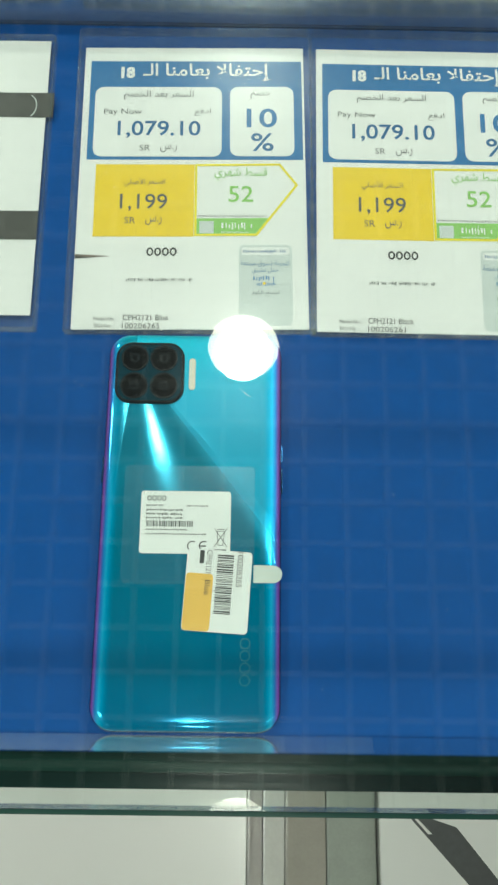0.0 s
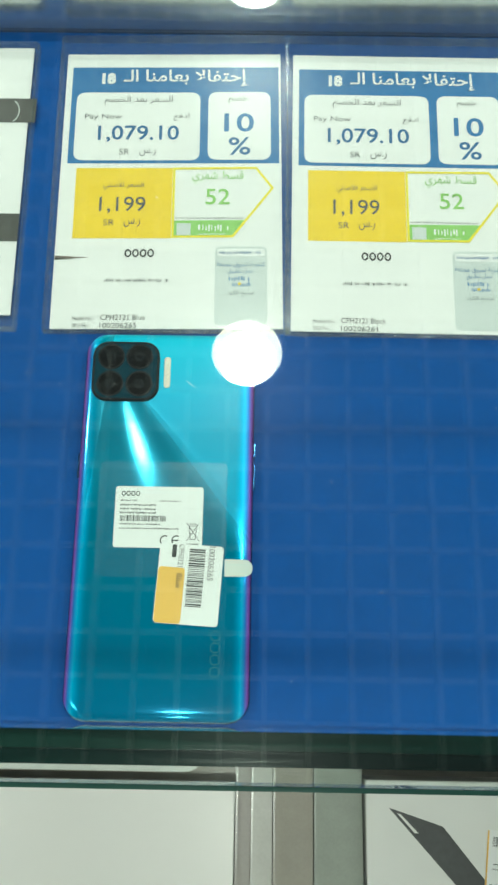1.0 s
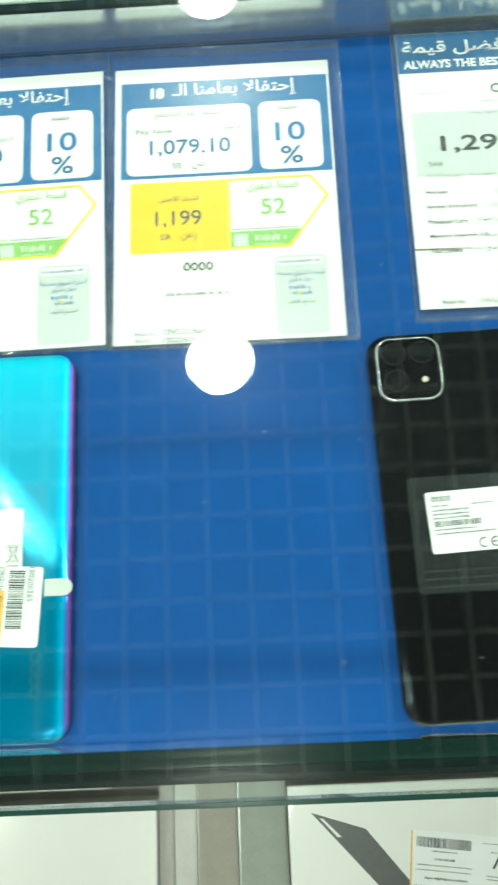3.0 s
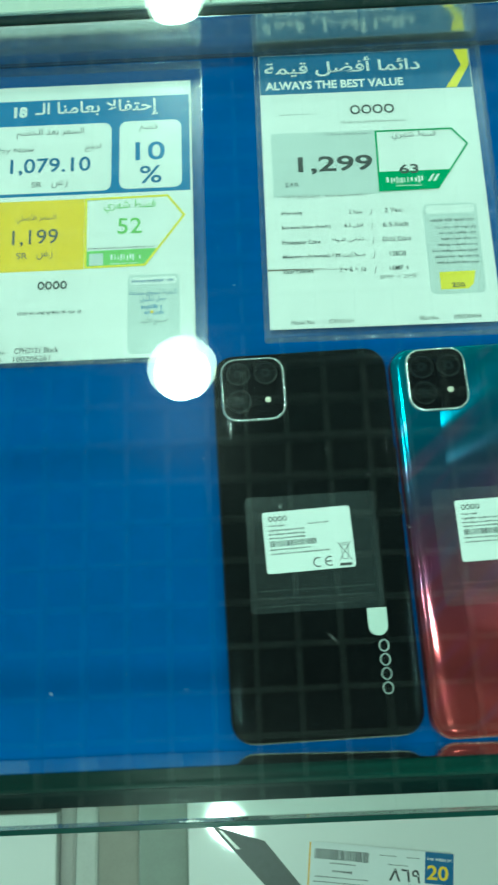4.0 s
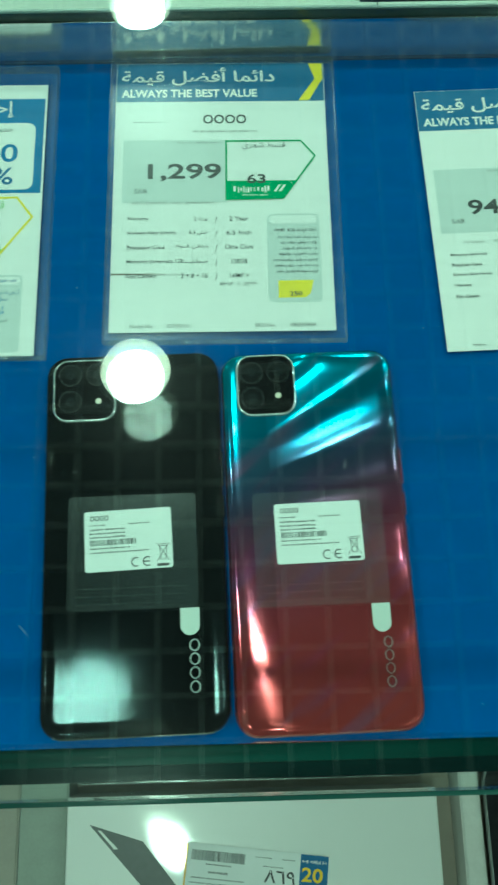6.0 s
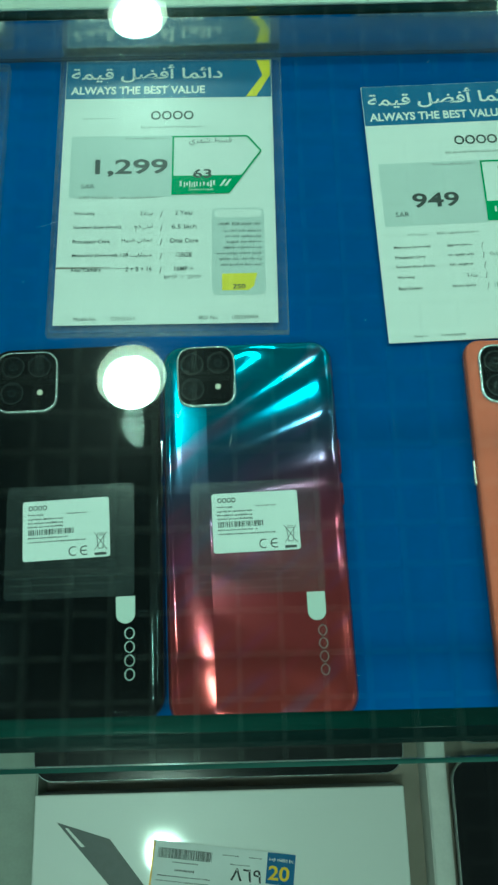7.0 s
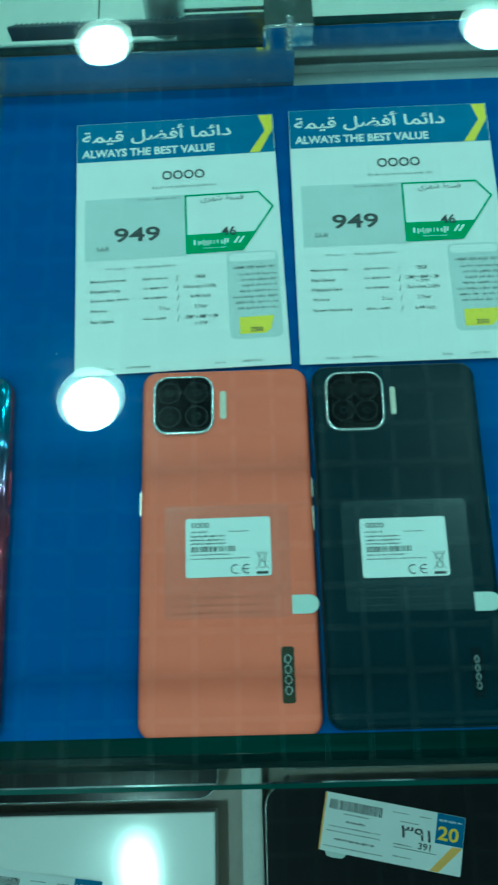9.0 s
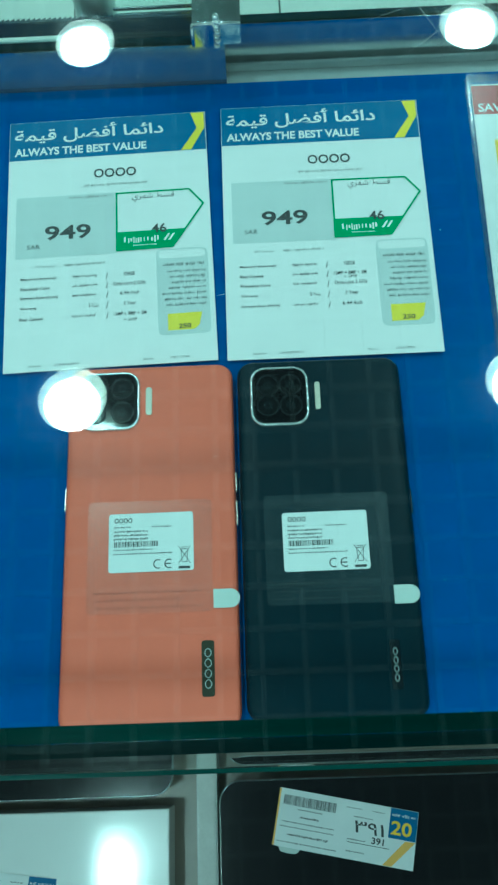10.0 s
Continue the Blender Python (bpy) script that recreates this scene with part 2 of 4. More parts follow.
MAT["glass"] = pane("glass", (0.955, 0.985, 0.97), haze=0.003, smudge=0.0015)
MAT["front_pane"] = pane("front_pane", (0.955, 0.985, 0.97), haze=0.004)
MAT["door_glass"] = pane("door_glass", (0.95, 0.985, 0.97), base=0.03, haze=0.004)
MAT["acrylic"] = pane("acrylic", (0.985, 0.99, 0.99), rough=0.22, haze=0.006, base=0.015)
MAT["acrylic_edge"] = pane("acrylic_edge", (0.75, 0.82, 0.84), rough=0.12, haze=0.06, base=0.05)
MAT["film"] = pane("film", (0.95, 0.97, 0.97), rough=0.22, haze=0.017, haze_color=(0.48, 0.60, 0.64), base=0.012)
MAT["tab_film"] = plain("tab_film", (0.55, 0.60, 0.57), 0.35)


def glass_edge(name, low, mid, high):
    """Polished edge of float glass: bottle green with ground streaks along it."""
    n = Nodes(name)
    m = n.add("ShaderNodeMapping", Vector=n.coords(), Scale=(7.0, 260.0, 160.0))
    a = n.noise(1.0, 6.0, m.outputs[0])
    n.set(Base_Color=n.ramp(a, [(0.32, low), (0.52, mid), (0.72, high)]), Roughness=0.2, Specular_IOR_Level=0.06, Normal=n.bump(a, 0.0002))
    return n.mat


MAT["glass_edge"] = glass_edge("glass_edge", (0.0008, 0.005, 0.005), (0.0014, 0.009, 0.009), (0.004, 0.018, 0.016))
MAT["glue_line"] = glass_edge("glue_line", (0.0016, 0.010, 0.008), (0.003, 0.017, 0.014), (0.012, 0.045, 0.036))
MAT["edge_pale"] = glass_edge("edge_pale", (0.010, 0.032, 0.027), (0.022, 0.055, 0.047), (0.06, 0.11, 0.095))
glow = Nodes("lamp_diffuser")
glow.set(Base_Color=(0.8, 0.8, 0.76), Roughness=0.5, Emission_Color=(1.0, 0.95, 0.80), Emission_Strength=14.0)
MAT["lamp_diffuser"] = glow.mat


def teal_color(n, x, y):
    across = n.math("ABSOLUTE", n.math("DIVIDE", x, 0.037))
    base = n.ramp(n.math("DIVIDE", y, 0.164), [(0.0, (0.004, 0.22, 0.45)), (0.45, (0.008, 0.26, 0.43)), (0.8, (0.022, 0.35, 0.55)), (1.0, (0.015, 0.44, 0.62))])
    # Bright blue edge highlight painted into the colour, violet at the outermost edge.
    rim = n.ramp(across, [(0.78, (0.0, 0.32, 0.62)), (0.85, (0.0, 0.46, 0.86)), (0.90, (0.04, 0.58, 1.0)), (0.94, (0.03, 0.24, 0.80)), (0.97, (0.26, 0.10, 0.55)), (1.0, (0.2, 0.02, 0.18))])
    mix = n.add("ShaderNodeMixRGB", Fac=n.ramp(across, [(0.80, (0, 0, 0)), (0.9, (1, 1, 1))]))
    n.put(mix, "Color1", base), n.put(mix, "Color2", rim)
    return mix.outputs[0]


def sunset_color(n, x, y):
    """Teal at the top, running through plum to red."""
    lean = n.math("MULTIPLY_ADD", x, -0.35, y)
    base = n.ramp(n.math("DIVIDE", lean, 0.164), [(0.0, (0.36, 0.046, 0.046)), (0.28, (0.32, 0.042, 0.056)), (0.48, (0.21, 0.045, 0.10)), (0.64, (0.07, 0.075, 0.16)), (0.78, (0.022, 0.13, 0.24)), (1.0, (0.022, 0.21, 0.32))])
    # Pearly glints painted in: slanted blue, plum and red streaks over the base.
    turned = n.add("ShaderNodeMapping", Vector=n.coords(), Rotation=(0.0, 0.0, -0.70))
    slant = n.add("ShaderNodeMapping", Vector=turned.outputs[0], Scale=(18.0, 110.0, 1.0))
    sheen_streaks = n.noise(1.0, 2.0, slant.outputs[0])
    pearl = n.add("ShaderNodeMixRGB", Fac=n.ramp(sheen_streaks, [(0.50, (0, 0, 0)), (0.66, (0.24, 0.24, 0.24))]))
    hue = n.ramp(n.noise(28.0, 1.0), [(0.35, (0.02, 0.22, 0.45)), (0.5, (0.22, 0.08, 0.34)), (0.65, (0.62, 0.05, 0.12))])
    n.put(pearl, "Color1", base), n.put(pearl, "Color2", hue)
    return pearl.outputs[0]


def jet_color(n, x, y):
    return n.ramp(n.math("DIVIDE", y, 0.164), [(0.0, (0.003, 0.0046, 0.006)), (0.4, (0.004, 0.0065, 0.008)), (1.0, (0.006, 0.010, 0.012))])


MAT["back_teal"] = fanned_teal("back_teal")
MAT["back_jet"] = lensed("back_jet", jet_color, 0.06, 0.65, -2.75, -2.75, 0.0005, 0.016, -0.006, 0.187, coat=0.09)
MAT["back_sunset"] = fanned_sunset("back_sunset")
MAT["back_coral"] = plain("back_coral", (0.60, 0.140, 0.082), 0.42, vary=0.04, scale=90, bump=0.000008, spec=0.25)
MAT["back_navy"] = plain("back_navy", (0.003, 0.013, 0.021), 0.33, vary=0.08, scale=90, bump=0.000008, spec=0.10)
MAT["side_teal"] = plain("side_teal", (0.03, 0.12, 0.32), 0.15, 0.9)
MAT["side_jet"] = plain("side_jet", (0.06, 0.07, 0.08), 0.08, 0.8, coat=1.0)
MAT["side_sunset"] = plain("side_sunset", (0.30, 0.05, 0.10), 0.15, 0.8)
MAT["side_coral"] = plain("side_coral", (0.60, 0.14, 0.07), 0.2, 0.6)
MAT["side_navy"] = plain("side_navy", (0.02, 0.035, 0.05), 0.2, 0.6)


# ---- mesh helpers ----
def part(name, bm, material, parent=None, label="", shadow=True):
    """Links a bmesh as one mesh object under a thing or a part."""
    mesh = bpy.data.meshes.new(name)
    bmesh.ops.recalc_face_normals(bm, faces=bm.faces)
    bm.to_mesh(mesh)
    bm.free()
    mesh.materials.append(material)
    ob = new(name, mesh)
    if parent:
        ob.parent = parent
    ob.visible_shadow = shadow
    return tagged(ob, label)


def thing(name, label, category, m=None, group="", kind=""):
    ob = tagged(new(name), label, category, group, kind)
    ob.empty_display_size = 0.02
    ob.matrix_world = m or Matrix()
    return ob


def boxes(*spans, bevel=0.0):
    """One bmesh of boxes, each (x0, x1, y0, y1, z0, z1)."""
    bm = bmesh.new()
    for x0, x1, y0, y1, z0, z1 in spans:
        m = Matrix.Translation(((x0 + x1) / 2, (y0 + y1) / 2, (z0 + z1) / 2)) @ Matrix.Diagonal((x1 - x0, y1 - y0, z1 - z0, 1))
        bmesh.ops.create_cube(bm, size=1, matrix=m)
    if bevel:
        bmesh.ops.bevel(bm, geom=bm.edges[:], offset=bevel, segments=2, affect="EDGES")
    return bm


def ring_of(w, h, r, inset, steps=7):
    """Points of a rounded rectangle, centred, shrunk by inset."""
    w, h, r = w / 2 - inset, h / 2 - inset, max(r - inset, 0.00005)
    pts = []
    for cx, cy, a0 in ((w - r, h - r, 0), (-w + r, h - r, 90), (-w + r, -h + r, 180), (w - r, -h + r, 270)):
        for k in range(steps + 1):
            a = radians(a0 + 90 * k / steps)
            pts.append((cx + r * math.cos(a), cy + r * math.sin(a)))
    return pts


def plate(cx, cy, w, h, r, profile, bm=None, steps=7, smooth=False, hole=None):
    """A rounded plate: profile is (inset, z) from its foot to its top; hole: inset of a through opening."""
    bm = bm or bmesh.new()
    loops = [[bm.verts.new((cx + x, cy + y, z)) for x, y in ring_of(w, h, r, i, steps)] for i, z in profile]
    n = len(loops[0])
    if hole is not None:
        for k in (len(profile) - 1, 0):
            loops.append([bm.verts.new((cx + x, cy + y, profile[k][1])) for x, y in ring_of(w, h, r, hole, steps)])
        loops.append(loops[0])
    for a, b in zip(loops, loops[1:]):
        for k in range(n):
            f = bm.faces.new((a[k], a[(k + 1) % n], b[(k + 1) % n], b[k]))
            f.smooth = smooth
    if hole is None:
        bm.faces.new(loops[0][::-1])
        bm.faces.new(loops[-1])
    return bm


def flat(x0, y0, x1, y1, z, r=0.0004, t=0.00008, bm=None):
    """A thin printed or stuck-on patch."""
    return plate((x0 + x1) / 2, (y0 + y1) / 2, abs(x1 - x0), abs(y1 - y0), min(r, abs(x1 - x0) * 0.49, abs(y1 - y0) * 0.49), [(0, z - t), (0, z)], bm, steps=4)


def shape(points, z, t=0.00008, bm=None):
    """A thin patch of any outline."""
    bm = bm or bmesh.new()
    lo = [bm.verts.new((x, y, z - t)) for x, y in points]
    hi = [bm.verts.new((x, y, z)) for x, y in points]
    for k in range(len(points)):
        bm.faces.new((lo[k], lo[(k + 1) % len(lo)], hi[(k + 1) % len(lo)], hi[k]))
    bm.faces.new(lo[::-1]), bm.faces.new(hi)
    return bm


def tube(points, radius, sides=10, bm=None):
    """A round rod along points."""
    bm = bm or bmesh.new()
    pts = [Vector(p) for p in points]
    loops = []
    for k, p in enumerate(pts):
        d = (pts[min(k + 1, len(pts) - 1)] - pts[max(k - 1, 0)]).normalized()
        u = d.orthogonal().normalized()
        v = d.cross(u)
        if loops:
            u = (last_u - d * last_u.dot(d)).normalized()
            v = d.cross(u)
        last_u = u
        loops.append([bm.verts.new(p + radius * (u * math.cos(a) + v * math.sin(a))) for a in (2 * math.pi * i / sides for i in range(sides))])
    for a, b in zip(loops, loops[1:]):
        for i in range(sides):
            bm.faces.new((a[i], a[(i + 1) % sides], b[(i + 1) % sides], b[i])).smooth = True
    bm.faces.new(loops[0][::-1]), bm.faces.new(loops[-1])
    return bm


def disc(cx, cy, r, z0, z1, bm=None, inner=0.0, steps=28):
    """A low round drum, or a ring if inner is given."""
    bm = bm or bmesh.new()
    rings = [(r, z0), (r, z1)] + ([(inner, z1), (inner, z0)] if inner else [])
    loops = [[bm.verts.new((cx + q * math.cos(2 * math.pi * k / steps), cy + q * math.sin(2 * math.pi * k / steps), z)) for k in range(steps)] for q, z in rings]
    if inner:
        loops.append(loops[0])
    for a, b in zip(loops, loops[1:]):
        for k in range(steps):
            bm.faces.new((a[k], a[(k + 1) % steps], b[(k + 1) % steps], b[k]))
    if not inner:
        bm.faces.new(loops[0][::-1]), bm.faces.new(loops[-1])
    return bm


def lettering(s, x0, y0, x1, y1, z, material, parent, turn=0, bold=0.0, name="lettering"):
    """Text in the built-in font, fitted to a rectangle; turn: quarter turns clockwise."""
    curve = bpy.data.curves.new(name, "FONT")
    curve.body, curve.offset, curve.resolution_u = s, bold, 3
    temp = bpy.data.objects.new(name, curve)
    scene.collection.objects.link(temp)
    mesh = bpy.data.meshes.new_from_object(temp.evaluated_get(bpy.context.evaluated_depsgraph_get()))
    bpy.data.objects.remove(temp)
    bpy.data.curves.remove(curve)
    co = np.empty(len(mesh.vertices) * 3)
    mesh.vertices.foreach_get("co", co)
    co = co.reshape(-1, 3)
    for _ in range(turn % 4):
        co = np.stack([co[:, 1], -co[:, 0], co[:, 2]], 1)
    lo, hi = co.min(0), co.max(0)
    span = np.where(hi - lo > 1e-6, hi - lo, 1)
    co = (co - lo) / span * [x1 - x0, y1 - y0, 0] + [x0, y0, z]
    mesh.vertices.foreach_set("co", co.ravel())
    mesh.materials.append(material)
    ob = new(name, mesh)
    ob.parent = parent
    return ob


def words(x0, x1, y, h, z, bm=None, seed=1, lines=1, step=0.0, mean=0.006, right=False, fill=1.0):
    """Unreadable small print: rows of short plain bars, grouped like words."""
    rng = random.Random(seed)
    bm = bm or bmesh.new()

    def bar(xa, xb, ya, yb):
        bm.faces.new([bm.verts.new((px, py, z)) for px, py in ((xa, ya), (xb, ya), (xb, yb), (xa, yb))])

    for row in range(lines):
        x, end = x0, x1 - (rng.random() * 0.25 * (x1 - x0) if lines > 1 else 0)
        if right and lines > 1:
            x, end = x0 + (x1 - end), x1
        mid = y - row * step
        while x < end - 0.0004:
            stop = min(end, x + mean * (0.5 + rng.random()))
            while x < stop:
                w = min(stop - x, h * fill * rng.uniform(0.16, 0.34))
                lo, hi = rng.choice((0.5, 0.5, 0.38, 0.72)), rng.choice((0.5, 0.5, 0.3, 0.2))
                bar(x, x + w, mid - h * lo, mid + h * hi)
                x += w + h * rng.choice((0.18, 0.26, 0.36))
            x += h * 0.55
    return bm


def barcode(x0, x1, y0, y1, z, seed=3, upright=True):
    rng = random.Random(seed)
    bm = bmesh.new()
    a, b = (x0, x1) if upright else (y0, y1)
    u = a
    while u < b:
        w = rng.choice((0.00025, 0.00025, 0.0004, 0.0006))
        if upright:
            flat(u, y0, min(u + w, b), y1, z, 0.00001, bm=bm)
        else:
            flat(x0, u, x1, min(u + w, b), z, 0.00001, bm=bm)
        u += w + rng.choice((0.00025, 0.0003, 0.0005))
    return bm


def rings_mark(x0, y0, x1, y1, z, upright, material, parent, count=4, name="maker_mark"):
    """The maker's mark as a row of plain ring shapes."""
    bm = bmesh.new()
    for k in range(count):
        if upright:
            h = (y1 - y0) / count
            plate((x0 + x1) / 2, y0 + h * (k + 0.5), x1 - x0, h * 0.92, h * 0.44, [(0, z - 0.00006), (0, z)], bm, hole=0.095 * h)
        else:
            w = (x1 - x0) / count
            plate(x0 + w * (k + 0.5), (y0 + y1) / 2, w * 0.9, y1 - y0, (y1 - y0) * 0.46, [(0, z - 0.00006), (0, z)], bm, hole=0.17 * (y1 - y0))
    return part(name, bm, material, parent)


# ---- large structure: the shop round the counter ----
FLOOR_Z = -0.95
X0, X1, Y0, Y1, TOP_Z = -3.09, 3.71, -2.97, 3.83, 2.45
part_floor = tagged(part("floor", boxes((X0, X1, Y0, Y1, FLOOR_Z - 0.1, FLOOR_Z - 0.004)), MAT["grout"]), "dark grout bed under the shop's pale floor tiles", "floor", kind="structure")
for nm, span in (("wall_west", (X0 - 0.1, X0, Y0, Y1, FLOOR_Z, TOP_Z)), ("wall_east", (X1, X1 + 0.1, Y0, Y1, FLOOR_Z, TOP_Z)),
                 ("wall_south", (X0, X1, Y0 - 0.1, Y0, FLOOR_Z, TOP_Z)), ("wall_north", (X0, X1, Y1, Y1 + 0.1, FLOOR_Z, TOP_Z))):
    tagged(part(nm, boxes(span), MAT["wall_paint"]), "plain off-white painted shop wall", "wall", kind="structure")
CELL = 0.0965
bm = boxes((X0, X1, Y0, Y1, TOP_Z, TOP_Z + 0.1))
plen = tagged(part("ceiling", bm, MAT["plenum"]), "dark void above the open ceiling grid", "ceiling", kind="structure")
bm = bmesh.new()
for k in range(-9, 62):
    u = -2.18 + k * CELL
    if X0 + 0.02 < u < X1 - 0.02:
        bmesh.ops.create_cube(bm, size=1, matrix=Matrix.Translation((u, (Y0 + Y1) / 2, LAMP_Z + 0.02)) @ Matrix.Diagonal((0.012, Y1 - Y0, 0.04, 1)))
    v = u + 0.08
    if Y0 + 0.02 < v < Y1 - 0.02:
        bmesh.ops.create_cube(bm, size=1, matrix=Matrix.Translation(((X0 + X1) / 2, v, LAMP_Z + 0.021)) @ Matrix.Diagonal((X1 - X0, 0.012, 0.038, 1)))
tagged(part("ceiling_grid", bm, MAT["grid_white"]), "white open-cell metal grid ceiling", "ceiling", kind="structure")

# recessed downlights
first = None
for lx, ly in LAMPS:
    if first is None:
        first = thing("ceiling_light", "round recessed white ceiling downlight, switched on", "ceiling light", pose(lx, ly, LAMP_Z), "ceiling downlights")
        part("trim_ring", disc(0, 0, 0.096, -0.052, -0.046, inner=0.0845), MAT["grid_white"], first)
        part("reflector", disc(0, 0, 0.086, -0.046, -0.006, inner=0.0845), MAT["baffle"], first)
        part("diffuser", disc(0, 0, 0.0840, -0.036, -0.030), MAT["lamp_diffuser"], first, "softly glowing frosted diffuser")
        part("back_plate", disc(0, 0, 0.086, -0.006, -0.002), MAT["grid_white"], first)
    else:
        copy_thing(first, pose(lx, ly, LAMP_Z))

# ---- the counter ----
CX0, CX1 = -0.75, 1.25
GLASS_Z = 0.164
PANE_IN, PANE_OUT, FRONT = -0.0140, -0.0215, -0.0257
counter = thing("display_counter", "glass-topped shop display counter with a blue deck", "display counter")
part("deck", boxes((CX0, CX1, -0.0188, 0.3131, -0.008, 0.0), bevel=0.0008), MAT["deck_blue"], counter, "royal blue matt display deck")
part("top_glass", boxes((CX0, CX1, FRONT + 0.0011, 0.62, GLASS_Z - 0.008, GLASS_Z)), MAT["glass"], counter, "clear scratched glass top", shadow=False)
part("front_edge", boxes((CX0, CX1, FRONT, FRONT + 0.0010, GLASS_Z - 0.008, GLASS_Z + 0.0002)), MAT["edge_pale"], counter, "green polished glass edge", shadow=False)
bm = bmesh.new()
lean = 0.0045
prof = [(PANE_IN - lean, 0.0), (PANE_IN, GLASS_Z - 0.0085), (PANE_OUT, GLASS_Z - 0.0085), (PANE_OUT - lean, -0.008)]
lo = [bm.verts.new((CX0, y, z)) for y, z in prof]
hi = [bm.verts.new((CX1, y, z)) for y, z in prof]
for k in (0, 2):
    bm.faces.new((lo[k], lo[(k + 1) % 4], hi[(k + 1) % 4], hi[k]))
part("front_glass", bm, MAT["front_pane"], counter, "clear upright front glass", shadow=False)
part("front_glass_edge", boxes((CX0, CX1, PANE_OUT, PANE_IN - 0.0042, GLASS_Z - 0.0125, GLASS_Z - 0.0083)), MAT["glass_edge"], counter, "dark green polished glass edge")
part("glue_line", boxes((CX0, CX1, PANE_IN - 0.0041, PANE_IN, GLASS_Z - 0.0125, GLASS_Z - 0.0083)), MAT["glue_line"], counter, "streaky grey-green glue line")
part("cabinet_body", boxes((CX0, CX1, 0.06, 0.32, FLOOR_Z + 0.1, -0.0085), bevel=0.002), MAT["cabinet"], counter, "grey cabinet below the deck")
part("plinth", boxes((CX0 + 0.03, CX1 - 0.03, 0.10, 0.30, FLOOR_Z, FLOOR_Z + 0.0995)), MAT["tape"], counter)
# rear sliding doors in their rail
part("door_rail", boxes((CX0, CX1, 0.3134, 0.3445, -0.008, -0.002), (CX0, CX1, 0.3215, 0.3232, -0.002, 0.003), (CX0, CX1, 0.3335, 0.3350, -0.002, 0.003), (CX0, CX1, 0.3430, 0.3445, -0.002, 0.0035), bevel=0.0003), MAT["track_metal"], counter, "aluminium sliding door rail")
DOOR_TOP, DOOR_END = 0.0275, 0.4310
for x0, x1, y in ((CX0, DOOR_END, 0.3136), (DOOR_END - 0.06, CX1, 0.3255)):
    door = part("sliding_door", boxes((x0, x1, y + 0.0010, y + 0.0045, DOOR_TOP + 0.0002, GLASS_Z - 0.012)), MAT["door_glass"], counter, "clear glass sliding door", shadow=False)
    part("bottom_rail", boxes((x0, x1, y, y + 0.0055, -0.0015, DOOR_TOP - 0.0012)), MAT["rail_metal"], door, "polished metal door rail")
    part("rail_seal", boxes((x0, x1, y + 0.0004, y + 0.0055, DOOR_TOP - 0.0011, DOOR_TOP)), MAT["glass_edge"], door, "dark green seal")
    part("polished_arris", boxes((x0, x1, y - 0.0003, y + 0.0004, DOOR_TOP - 0.0018, DOOR_TOP - 0.0004)), MAT["steel"], door, "bright polished edge")

# the lower ledge in front
LEDGE_Z = -0.355
ledge = thing("display_ledge", "grey-green display ledge in front of the counter", "display ledge")
part("ledge_board", boxes((CX0, CX1, -0.46, 0.0595, LEDGE_Z - 0.03, LEDGE_Z), bevel=0.002), MAT["ledge"], ledge)
part("ledge_base", boxes((CX0 + 0.02, CX1 - 0.02, -0.42, 0.0590, FLOOR_Z, LEDGE_Z - 0.0305)), MAT["cabinet"], ledge)

# ---- price signs ----
MM = 0.001
AR = {
    "celebrate": "\u0640\ufedf\ufe8d \ufe8e\ufee8\ufee3\ufe8e\ufecc\ufe91 \ufefb\ufe8e\ufed4\ufe98\ufea3\ufe87",
    "after": "\ufee2\ufebc\ufea8\ufedf\ufe8d \ufeaa\ufecc\ufe91 \ufeae\ufecc\ufeb4\ufedf\ufe8d",
    "pay": "\ufeca\ufed3\ufea9\ufe8d", "rs": "\ufeb1.\ufead", "discount": "\ufee2\ufebc\ufea7",
    "original": "\ufef2\ufee0\ufebb\ufef7\ufe8d \ufeae\ufecc\ufeb4\ufedf\ufe8d",
    "monthly": "\ufef1\ufeae\ufeec\ufeb7 \ufec2\ufeb4\ufed7",
    "best": "\ufe94\ufee4\ufef4\ufed7 \ufede\ufec0\ufed3\ufe83 \ufe8e\ufee4\ufe8b\ufe8d\ufea9",
    "shop": "\ufe94\ufecc\ufe98\ufee4\ufee3 \ufed5\ufeee\ufeb4\ufe97 \ufe94\ufe91\ufeae\ufea0\ufe98\ufedf",
    "load": "\ufed6\ufef4\ufe92\ufec4\ufe97 \ufede\ufee4\ufea3", "scan": "\ufea9\ufeee\ufedc\ufedf\ufe8d \ufea2\ufeb4\ufee3\ufe8d",
    "years": "\ufe94\ufee8\ufeb3", "inch": "\ufeb6\ufee7\ufe8d", "core": "\ufe93\ufe8d\ufeee\ufee8\ufedf\ufe8d \ufef2\ufee7\ufe8e\ufee4\ufe9b",
    "giga": "\ufe96\ufef3\ufe8e\ufe91\ufe8e\ufea0\ufef4\ufe9f",
}
ZP = 0.0030                      # top of the paper
Z1, Z2, Z3 = ZP + 0.00012, ZP + 0.00024, ZP + 0.00036


